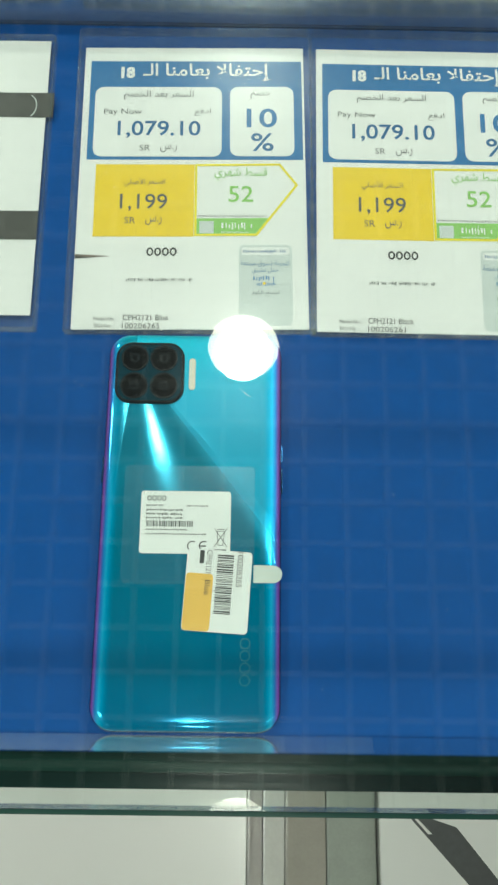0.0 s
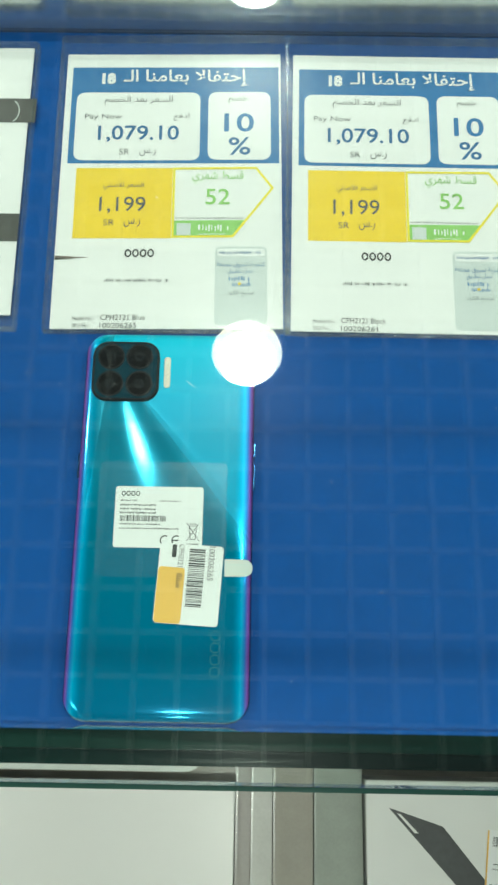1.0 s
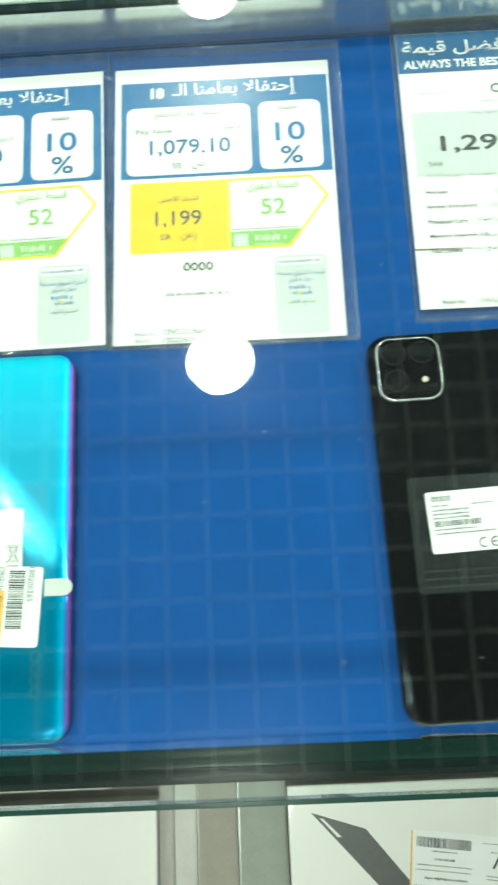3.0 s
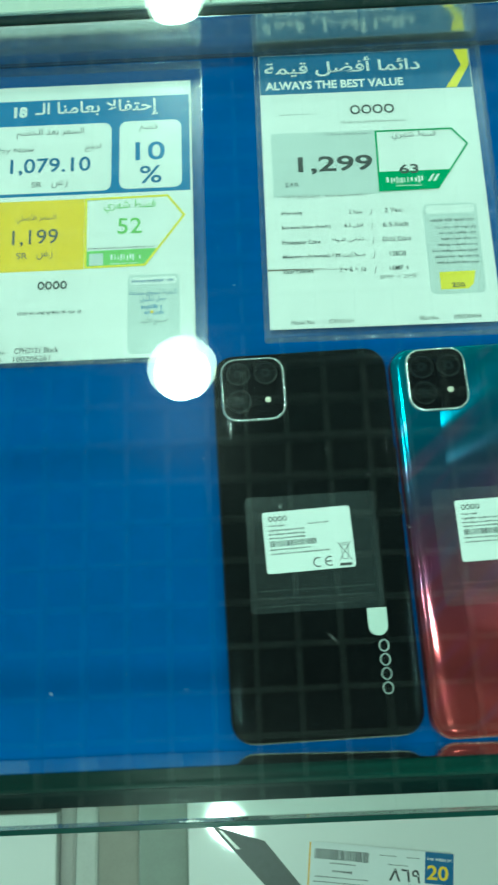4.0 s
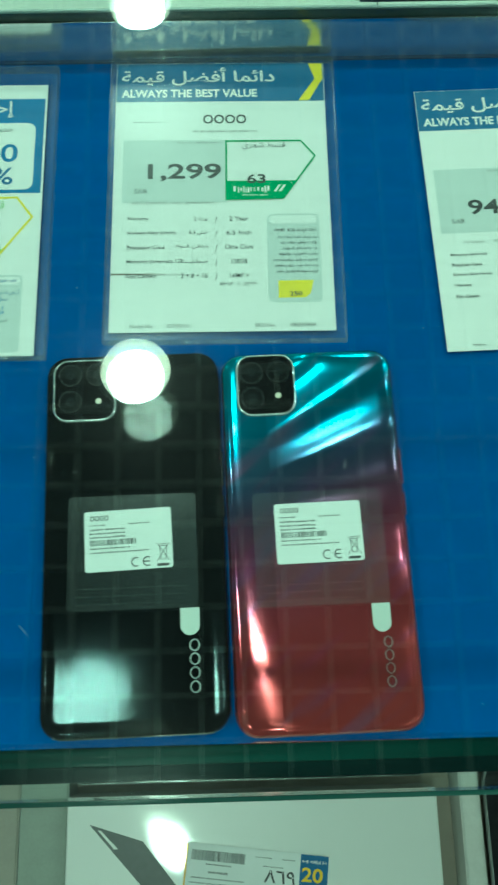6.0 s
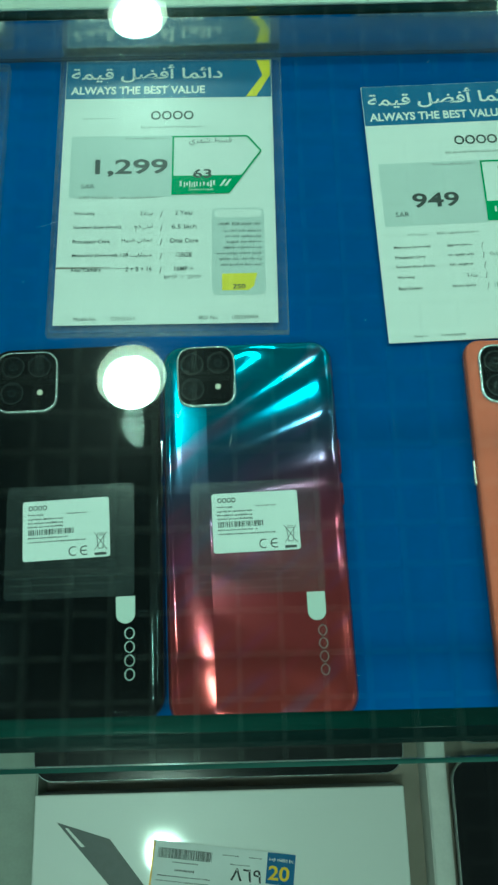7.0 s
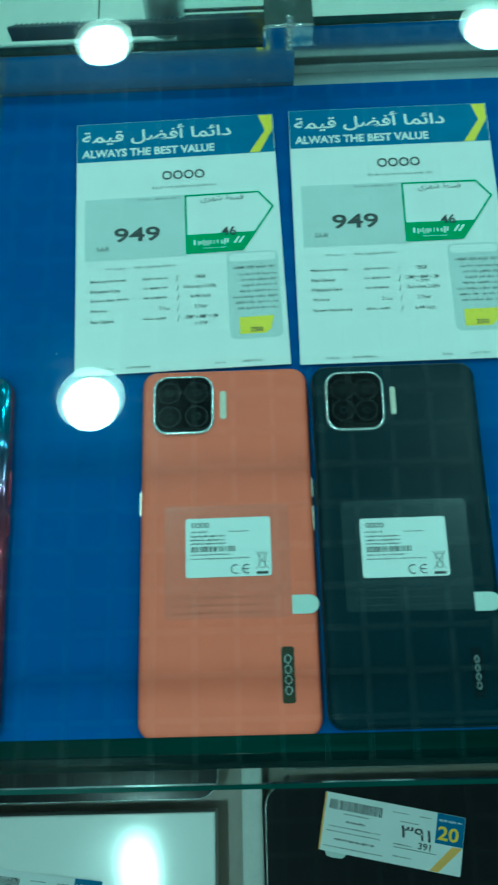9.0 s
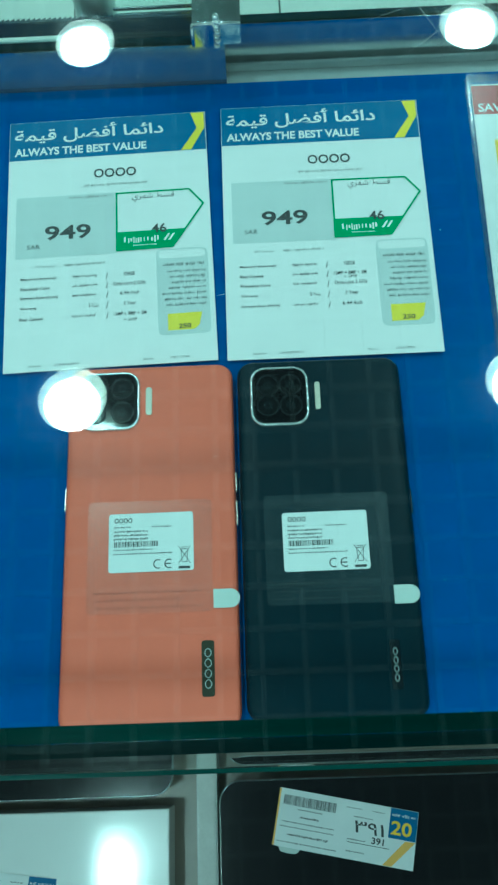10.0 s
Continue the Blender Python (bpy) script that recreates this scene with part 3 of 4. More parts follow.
class Sheet:
    """Draws on one sign in millimetres from its lower left corner."""

    def __init__(self, parent, z=ZP):
        self.p, self.z = parent, z

    def layer(self, k):
        return self.z + 0.00012 * k

    def patch(self, name, x0, y0, x1, y1, mat, k=1, r=0.2, parent=None):
        return part(name, flat(x0 * MM, y0 * MM, x1 * MM, y1 * MM, self.layer(k), r * MM), MAT[mat], parent or self.p)

    def poly(self, name, pts, mat, k=1, parent=None):
        return part(name, shape([(x * MM, y * MM) for x, y in pts], self.layer(k)), MAT[mat], parent or self.p)

    def text(self, s, x0, y0, x1, y1, mat, k=2, bold=0.0, parent=None):
        return lettering(s, x0 * MM, y0 * MM, x1 * MM, y1 * MM, self.layer(k), MAT[mat], parent or self.p, bold=bold)

    def small(self, x0, x1, y, h, mat, k=2, seed=1, lines=1, step=0.0, mean=6.0, parent=None, right=False):
        return part("small_print", words(x0 * MM, x1 * MM, y * MM, h * MM, self.layer(k), seed=seed, lines=lines, step=step * MM, mean=mean * MM, right=right), MAT[mat], parent or self.p)


def acrylic_holder(parent, x0, y0, x1, y1):
    """A clear folded sleeve: two thin sheets round the paper, joined along the foot, with pale cut edges."""
    a, b = (x0 * MM, y0 * MM), (x1 * MM, y1 * MM)
    sleeve = part("holder", boxes((a[0], b[0], a[1], b[1], 0.0003, 0.0018), (a[0], b[0], a[1] + 0.0012, b[1], ZP + 0.0008, ZP + 0.0022)), MAT["acrylic"], parent, "clear scuffed acrylic sleeve", shadow=False)
    e = 0.0007
    zt = ZP + 0.0024
    part("cut_edge", boxes((a[0] - e, a[0], a[1], b[1], 0.0003, zt), (b[0], b[0] + e, a[1], b[1], 0.0003, zt), (a[0], b[0], b[1], b[1] + e, 0.0003, zt), bevel=0.0003), MAT["acrylic_edge"], sleeve, "whitish cut acrylic edge", shadow=False)
    part("fold", tube([(a[0], a[1] + 0.0006, 0.0027), (b[0], a[1] + 0.0006, 0.0027)], 0.0012, 12), MAT["acrylic_edge"], sleeve, "rounded acrylic fold", shadow=False)


def arrow_frame(s, pts, mat, width, k):
    """An outlined pointed tag, drawn as a frame."""
    cx, cy = sum(p[0] for p in pts) / len(pts), sum(p[1] for p in pts) / len(pts)
    bm = bmesh.new()
    z, n = s.layer(k), len(pts)
    inner = []
    for i in range(n):
        p0, p1, p2 = Vector(pts[i - 1]), Vector(pts[i]), Vector(pts[(i + 1) % n])
        d1, d2 = (p1 - p0).normalized(), (p2 - p1).normalized()
        n1, n2 = Vector((d1.y, -d1.x)), Vector((d2.y, -d2.x))
        if n1.dot(Vector((cx, cy)) - p1) < 0:
            n1, n2 = -n1, -n2
        mid = (n1 + n2).normalized()
        inner.append(p1 + mid * (width / max(0.3, mid.dot(n1))))
    o = [bm.verts.new((x * MM, y * MM, z)) for x, y in pts]
    q = [bm.verts.new((v.x * MM, v.y * MM, z)) for v in inner]
    for i in range(n):
        bm.faces.new((o[i], o[(i + 1) % n], q[(i + 1) % n], q[i]))
    return part("arrow_outline", bm, MAT[mat], s.p)


def smear(s, x0, x1, y, h, mat="ink_grey"):
    """A thin tapering scuff across the sheet."""
    pts = [(x0, y - h / 2), (x0, y + h / 2), (x0 + (x1 - x0) * 0.4, y + h * 0.3), (x1, y + 0.05), (x1, y - 0.1), (x0 + (x1 - x0) * 0.4, y - h * 0.35)]
    s.poly("scuff", pts, mat, 1)


def celebration_sign(m, model, code, holder, scuff, label, top=147.0):
    sign = thing("price_sign", label, "price sign", m, "price signs")
    s = Sheet(sign)
    acrylic_holder(sign, *holder)
    part("sheet", flat(0.0, 0.0, 0.105, top * MM, ZP, 0.0003, 0.0002), MAT["paper"], sign)
    band = s.patch("blue_panel", 3.0, 85.2, 104.0, 139.3, "print_blue", 1)
    s.patch("price_box", 5.7, 86.8, 65.9, 124.7, "paper", 2, 4.0, band)
    s.patch("discount_box", 69.8, 87.1, 100.0, 125.0, "paper", 2, 4.0, band)
    s.text("18", 17.5, 129.6, 24.2, 136.0, "paper", 2, 0.055, band)
    s.text(AR["celebrate"], 28.0, 128.2, 89.1, 138.0, "paper", 2, 0.017, band)
    s.text(AR["after"], 19.3, 117.4, 52.4, 122.6, "ink_grey", 3, 0.0, band)
    s.text("Pay Now", 10.2, 108.8, 28.1, 112.5, "ink_grey", 3, 0.0, band)
    s.text(AR["pay"], 53.0, 108.6, 60.8, 112.8, "ink_grey", 3, 0.0, band)
    s.text("1,079.10", 16.9, 96.6, 55.9, 106.0, "print_blue_dark", 3, 0.012, band)
    s.text("SR", 27.5, 89.8, 32.5, 93.0, "ink_grey", 3, 0.0, band)
    s.text(AR["rs"], 37.2, 89.0, 45.0, 93.2, "ink_grey", 3, 0.0, band)
    s.text(AR["discount"], 79.5, 118.2, 88.9, 122.6, "ink_grey", 3, 0.0, band)
    s.text("10", 77.6, 102.4, 92.0, 112.9, "print_blue", 3, 0.014, band)
    s.text("%", 79.7, 89.7, 90.3, 99.4, "print_blue_dark", 3, 0.012, band)
    price = s.patch("yellow_panel", 7.6, 45.4, 53.4, 82.7, "print_yellow", 1)
    s.text(AR["original"], 20.9, 70.8, 39.9, 75.6, "ink_grey", 2, 0.0, price)
    s.text("1,199", 19.4, 58.2, 41.1, 67.2, "ink_grey", 2, 0.004, price)
    s.text("SR", 21.7, 52.0, 26.8, 55.2, "ink_grey", 2, 0.0, price)
    s.text(AR["rs"], 31.3, 51.2, 38.8, 55.6, "ink_grey", 2, 0.0, price)
    pts = [(53.6, 82.8), (93.2, 83.2), (101.4, 71.9), (82.3, 45.8), (53.6, 45.6)]
    s.poly("green_strip", [(53.8, 54.6), (88.6, 54.9), (82.1, 46.0), (53.8, 45.8)], "print_lime", 1)
    arrow_frame(s, pts, "print_lemon", 1.1, 2)
    s.text(AR["monthly"], 62.7, 74.2, 87.1, 81.0, "print_lime", 2)
    s.text("52", 69.2, 63.0, 80.6, 71.4, "print_lime", 2, 0.006)
    s.small(55.3, 86.8, 55.9, 0.7, "ink_grey", 2, 5, mean=4)
    s.patch("square_mark", 56.0, 47.0, 62.5, 53.2, "print_grey", 2)
    s.small(66.0, 80.0, 51.0, 2.8, "paper", 2, 8, mean=16)
    s.small(66.0, 79.0, 47.6, 0.7, "paper", 2, 9, mean=5)
    rings_mark(32.1 * MM, 35.6 * MM, 46.1 * MM, 39.9 * MM, s.layer(2), False, MAT["ink"], sign)
    s.small(23.6, 53.4, 24.0, 1.5, "ink_grey", 2, 11, mean=4.5)
    box = s.patch("side_box", 74.0, 1.8, 98.0, 41.2, "print_grey", 1, 2.5)
    s.patch("link_box", 75.0, 36.2, 97.0, 40.0, "paper", 2, 1.8, box)
    s.small(76.0, 95.5, 38.0, 1.5, "print_blue_dark", 3, 13, mean=20, parent=box)
    s.text(AR["shop"], 74.8, 30.2, 96.6, 33.6, "print_blue_dark", 2, 0.0, box)
    s.text(AR["load"], 79.9, 27.0, 91.8, 30.0, "print_blue_dark", 2, 0.0, box)
    s.small(80.4, 90.3, 24.9, 2.2, "print_blue", 2, 14, mean=12, parent=box)
    s.small(82.0, 90.3, 22.0, 1.7, "print_blue", 2, 15, mean=9, parent=box)
    s.patch("logo_dot", 84.6, 21.5, 86.0, 22.9, "print_yellow", 3, 0.5, box)
    s.text(AR["scan"], 79.7, 15.8, 92.1, 18.9, "ink_grey", 2, 0.0, box)
    s.text("Model No.:", 9.9, 4.2, 19.7, 6.0, "ink_grey", 2)
    s.text(model, 22.7, 4.3, 42.8, 7.0, "ink", 2)
    s.text("SKU No.:", 10.0, 0.9, 18.0, 2.6, "ink_grey", 2)
    s.text(code, 22.5, 0.5, 39.1, 2.9, "ink", 2)
    if scuff:
        smear(s, 0.2, 15.5, 35.6, 2.0, "scuff")
        smear(s, 0.2, 9.0, 34.9, 1.2, "ink_pale")
    return sign


def value_sign(m, price, monthly, rows, holder, label, code, sku, h, head, sleeve=True):
    """h: the sheet's height; head: foot of the blue band (mm)."""
    sign = thing("price_sign", label, "price sign", m, "price signs")
    s = Sheet(sign, ZP if sleeve else 0.0016)
    w = 105.0 if sleeve else 102.0
    if sleeve:
        acrylic_holder(sign, *holder)
        part("sheet", flat(0.0, 0.0, w * MM, h * MM, ZP, 0.0003, 0.0002), MAT["paper"], sign)
    else:
        part("sheet", flat(0.0, 0.0, w * MM, h * MM, 0.0016, 0.0003, 0.0004), MAT["paper"], sign)
    band = s.patch("blue_band", 0.2, head, w - 0.3, h - 0.2, "print_blue_dark", 1)
    e = w - 105.0
    s.poly("yellow_chevron", [(97.4 + e, h - 0.6), (104.3 + e, h - 0.6), (104.3 + e, head + 13.2), (97.0 + e, head + 0.2), (91.8 + e, head + 0.2), (100.4 + e, head + 13.2)], "print_lemon", 2, band)
    s.text(AR["best"], 2.7, head + 9.6, 80.0, head + 20.4, "paper", 2, 0.017, band)
    s.text("ALWAYS THE BEST VALUE", 2.8, head + 2.4, 71.0, head + 7.2, "paper", 2, 0.030, band)
    rings_mark(43.5 * MM, (head - 13.2) * MM, 65.5 * MM, (head - 8.0) * MM, s.layer(2), False, MAT["ink"], sign)
    s.small(38.5, 71.0, head - 17.6, 1.2, "ink_pale", 2, 21, mean=4)
    g1 = head - 22.6
    grey = s.patch("grey_panel", 4.4, g1 - 35.2, 55.0, g1, "print_grey", 1)
    s.small(31.0, 53.0, g1 - 1.6, 1.3, "ink_pale", 2, 22, mean=5, parent=grey)
    if price == "1,299":
        s.text(price, 16.7, g1 - 23.6, 52.6, g1 - 13.6, "ink", 2, 0.022, grey)
    else:
        s.text(price, 19.0, g1 - 25.6, 42.0, g1 - 17.4, "ink", 2, 0.022, grey)
    s.text("SAR", 10.2, g1 - 30.2, 16.8, g1 - 27.6, "ink_grey", 2, 0.0, grey)
    arrow = [(54.7, g1 - 0.6), (92.2, g1 - 0.6), (99.3, g1 - 9.8), (82.9, g1 - 34.0), (54.5, g1 - 34.4)]
    s.poly("arrow_sheet", arrow, "paper", 2)
    strip = s.poly("green_strip", [(54.7, g1 - 23.6), (89.8, g1 - 23.6), (82.9, g1 - 33.8), (54.6, g1 - 34.2)], "print_green", 3)
    arrow_frame(s, arrow, "print_green", 0.9, 4)
    s.text(AR["monthly"], 62.9, g1 - 6.6, 84.3, g1 - 1.6, "ink_grey", 3)
    mx = 65.0 if sleeve else 72.4
    s.text(monthly, mx, g1 - 25.2, mx + (9.2 if sleeve else 7.4), g1 - 20.0, "ink", 4, 0.02)
    s.small(58.5, 76.0, g1 - 28.2, 3.0, "paper", 4, 23, mean=20, parent=strip)
    s.small(63.0, 75.0, g1 - 31.6, 0.9, "paper", 4, 24, mean=6, parent=strip)
    s.poly("tick_mark", [(78.0, g1 - 29.6), (80.5, g1 - 26.0), (81.6, g1 - 26.0), (79.2, g1 - 29.8)], "paper", 4, strip)
    s.poly("tick_mark", [(80.4, g1 - 29.6), (82.9, g1 - 26.0), (84.0, g1 - 26.0), (81.6, g1 - 29.8)], "paper", 4, strip)
    vat = g1 - 35.4 if price == "1,299" else g1 - 40.0
    s.text("VAT Included", 9.0 if sleeve else 14.4, vat - 0.8, 26.0 if sleeve else 24.0, vat + (1.1 if sleeve else 0.5), "ink_pale", 2)
    s.small(29.0, 49.0, vat, 1.2, "ink_pale", 2, 25, mean=5)
    f = 1.0 if sleeve else 0.8
    for k, (y, left, mid_text, mid_bar, right) in enumerate(rows):
        s.text(left, 7.4, y - 1.0, 7.4 + 1.28 * f * len(left), y - 1.0 + 2.2 * f, "ink_grey", 2, 0.012)
        wide = 1.25 * f * len(mid_text)
        if mid_text:
            s.text(mid_text, 45.6 - wide, y - 1.2, 45.6, y - 1.2 + 2.6 * f, "ink_grey", 2, 0.004)
        if mid_bar:
            s.small(33.0, 45.0, y, 1.2, "ink_grey", 2, 30 + k, mean=5)
        s.text("/", 49.2, y - 2.4, 50.4, y + 1.0, "ink_grey", 2)
        wide = (1.5 if sleeve else 1.05) * len(right)
        s.text(right, 60.8 - wide / 2, y - 1.2, 60.8 + wide / 2, y - 1.2 + 2.5 * f, "ink_grey", 2, 0.004)
    if sleeve:
        s.text("8MP + 2MP", 51.4, 23.2, 69.0, 25.2, "ink_pale", 2)
    else:
        s.text("+ 2MP", 57.6, 23.2 if "Camera" in rows[-1][1] else 41.0, 64.0, 24.8 if "Camera" in rows[-1][1] else 42.4, "ink_grey", 2)
    box = s.patch("side_box", 74.2, 14.4, 99.5, 61.3, "print_grey", 1, 3.0)
    s.patch("side_cap", 75.4, 56.0, 98.4, 60.4, "paper", 2, 2.0, box)
    s.small(77.5, 97.5, 52.4, 1.6, "ink", 2, 41, mean=6, parent=box)
    s.small(76.0, 98.0, 48.6, 1.25, "ink_grey", 2, 42, 7, 3.05, 4.2, box, True)
    badge = s.poly("yellow_badge", [(78.9, 25.6), (95.6, 25.8), (94.0, 19.0), (91.5, 16.8), (78.9, 16.8)], "print_lemon", 2, box)
    s.text("250", 84.0, 17.6, 90.0, 20.0, "ink", 3, 0.02, box)
    if sleeve:
        foot, low, high = ((9.7, 20.6), (26.9, 38.0), (67.8, 77.0), (83.6, 95.8)), 2.0, 4.0
    else:
        foot, low, high = ((12.2, 18.6), (24.5, 36.0), (66.5, 71.5), (79.5, 88.5)), 2.2, 3.3
    for (xa, xb), words_here in zip(foot, ("Model No.", code, "SKU No.", sku)):
        s.text(words_here, xa, low, xb, high, "ink_grey", 2)
    if sleeve:
        smear(s, 0.2, 26.0, 29.8, 1.0, "scuff")
        smear(s, 12.0, 38.0, 29.2, 0.35, "ink_pale")
        smear(s, 9.0, 26.0, head - 12.0, 0.4, "ink_pale")
    return sign


ROWS_A = [(58.9, "Warranty", "2 " + AR["years"], False, "2 Year"), (51.3, "Screen Size (Inch)", "6.5 " + AR["inch"], False, "6.5 Inch"), (43.7, "Processor Core", AR["core"], False, "Octa Core"),
          (36.0, "Memory (Internal)", "128 " + AR["giga"], False, "128GB"), (28.6, "Rear Camera", "2 + 8 + 16", False, "16MP +")]
ROWS_B = [(49.2, "Memory (Internal)", "", True, "128GB"), (44.0, "Processor Core", "", True, "Octa-core 2 GHz"), (38.8, "Screen Size (Inch)", "", True, "6.44 Inch"), (33.2, "Warranty", "2 " + AR["years"], False, "2 Year"), (27.6, "Rear Camera", "", True, "13MP + 8MP + 2M")]
ROWS_C = [(49.2, "Memory (Internal)", "", True, "128GB"), (44.0, "Rear Camera", "", True, "13MP + 8MP + 2M"), (38.8, "Processor Core", "", True, "Octa-core 2 GHz"), (33.2, "Warranty", "2 " + AR["years"], False, "2 Year"), (27.6, "Screen Size (Inch)", "", True, "6.44 Inch")]

celebration_sign(pose(-0.0818, 0.1498, 0, 0, 0, 0.85), "CPH2121 Blue", "100206265", (-2.4, -1.6, 107.6, 155.8), True, "white blue and yellow price sign, scuffed, in acrylic sleeve")
celebration_sign(pose(0.0266, 0.1504, 0, 0, 0, -0.3), "CPH2121 Black", "100206261", (-2.2, -1.6, 110.0, 156.6), False, "white blue and yellow price sign in clear acrylic sleeve", 147.6)
value_sign(pose(0.1655, 0.1605, 0, 0, 0, -0.5), "1,299", "63", ROWS_A, (-2.0, -5.6, 109.2, 150.8), "white price sign with navy band and scuff in acrylic sleeve", "CPH2161", "100230454", 149.0, 125.9)
value_sign(pose(0.3212, 0.1480, 0.0006, 0.25, 0.2, 1.7), "949", "46", ROWS_B, None, "bare white paper price sign lying slightly askew on blue deck", "CPH2099", "100217954", 142.0, 118.6, False)
value_sign(pose(0.4275, 0.1502, 0.0006, 0.25, -0.2, 0.1), "949", "46", ROWS_C, None, "bare white paper price sign lying flat on blue deck", "CPH2099BLU", "100217952", 143.5, 120.2, False)

# the sign that lies face down, with two strips of dark tape
back = thing("price_sign", "blank white back of a sign with dark tape strips", "price sign", pose(-0.2085, 0.1495, 0, 0, 0, 0.4), "price signs")
s = Sheet(back)
acrylic_holder(back, -2.0, -1.2, 110.6, 151.5)
part("sheet", flat(0.0, 0.006, 0.1085, 0.1500, ZP, 0.0003, 0.0002), MAT["paper"], back)
s.patch("tape_strip", 20.0, 107.0, 112.0, 120.5, "tape", 2, 0.3)
s.patch("tape_strip", 18.0, 43.0, 108.6, 57.5, "tape", 2, 0.3)
part("tape_hook", tube([(0.1 + 0.004 * math.cos(a), 0.113 + 0.006 * math.sin(a), ZP + 0.0006) for a in (radians(d) for d in range(-70, 71, 20))], 0.0003, 6), MAT["dust"], back, "loose white thread")

# the next sign, red headed, only partly in view
red = thing("price_sign", "white price sign with red sale band in acrylic sleeve", "price sign", pose(0.5560, 0.1400, 0, 0, 0, -0.9), "price signs")
s = Sheet(red)
acrylic_holder(red, -1.6, -1.5, 108.0, 166.0)
part("sheet", flat(0.0, 0.0, 0.105, 0.1620, ZP, 0.0003, 0.0002), MAT["paper"], red)
band = s.patch("red_band", 0.2, 143.0, 104.8, 161.0, "print_red", 1)
s.text("SAVE", 2.6, 144.4, 18.0, 149.6, "paper", 2, 0.02, band)
panel = s.patch("yellow_panel", 9.0, 93.0, 55.0, 127.0, "print_yellow", 1)
s.text("SR", 14.0, 103.0, 19.0, 106.5, "ink_grey", 2, 0.0, panel)

# ---- phones ----
def sticker(phone, x0, y1, z, seed, tilt=0.0):
    """The maker's white compliance label: 37 by 26 mm; x0, y1 its upper left corner."""
    w, h = 0.0368, 0.0258
    lab = part("label", flat(0, 0, w, h, 0.0, 0.0012, 0.0001), MAT["label_white"], phone, "white printed paper label")
    lab.location, lab.rotation_euler = (x0, y1 - h, z), (0, 0, radians(tilt))
    k = 0.00008
    rings_mark(0.0024, h - 0.0042, 0.0104, h - 0.0019, k, False, MAT["ink"], lab)
    bm = words(0.0022, 0.0095, h - 0.0060, 0.00058, k, seed=seed, mean=0.003, fill=2.2)
    words(0.0188, 0.0275, h - 0.0061, 0.00058, k, bm, seed + 1, mean=0.003, fill=2.2)
    words(0.0022, 0.0172, h - 0.0079, 0.00072, k, bm, seed + 2, mean=0.005, fill=2.2)
    words(0.0022, 0.0172, h - 0.0096, 0.00072, k, bm, seed + 3, mean=0.006, fill=2.2)
    words(0.0022, 0.0172, h - 0.0112, 0.00072, k, bm, seed + 4, mean=0.006, fill=2.2)
    words(0.0022, 0.0190, h - 0.0160, 0.00058, k, bm, seed + 5, mean=0.003, fill=2.2)
    words(0.0022, 0.0275, h - 0.0178, 0.00058, k, bm, seed + 6, mean=0.003, fill=2.2)
    part("small_print", bm, MAT["ink"], lab)
    part("barcode", barcode(0.0024, 0.0215, h - 0.0148, h - 0.0124, k, seed), MAT["ink"], lab)
    for cx in (0.0214, 0.0262):
        bm = bmesh.new()
        r0, r1, n = 0.0016, 0.0021, 14
        ring = [(radians(60 + 240 * i / n)) for i in range(n + 1)]
        a = [bm.verts.new((cx + r1 * math.cos(t), 0.0032 + r1 * math.sin(t), k)) for t in ring]
        b = [bm.verts.new((cx + r0 * math.cos(t), 0.0032 + r0 * math.sin(t), k)) for t in ring]
        for i in range(n):
            bm.faces.new((a[i], a[i + 1], b[i + 1], b[i]))
        if cx > 0.025:
            flat(cx - 0.0018, 0.00295, cx + 0.0008, 0.00345, k, 0.00005, bm=bm)
        part("conformity_mark", bm, MAT["ink"], lab)
    bm = flat(0.0302, 0.0008, 0.0352, 0.0019, k, 0.00005)
    part("bin_bar", bm, MAT["ink"], lab)
    bm = bmesh.new()
    for (xa, ya), (xb, yb) in (((0.0302, 0.0106), (0.0355, 0.0030)), ((0.0355, 0.0106), (0.0302, 0.0030)), ((0.0313, 0.0092), (0.0319, 0.0035)), ((0.0344, 0.0092), (0.0338, 0.0035)), ((0.0311, 0.0093), (0.0346, 0.0093)), ((0.0319, 0.0036), (0.0338, 0.0036)), ((0.0314, 0.0101), (0.0343, 0.0101))):
        d = Vector((xb - xa, yb - ya)).normalized() * 0.00013
        shape([(xa - d.y, ya + d.x), (xa + d.y, ya - d.x), (xb + d.y, yb - d.x), (xb - d.y, yb + d.x)], k, 0.00004, bm)
    part("bin_mark", bm, MAT["ink"], lab)
    return lab


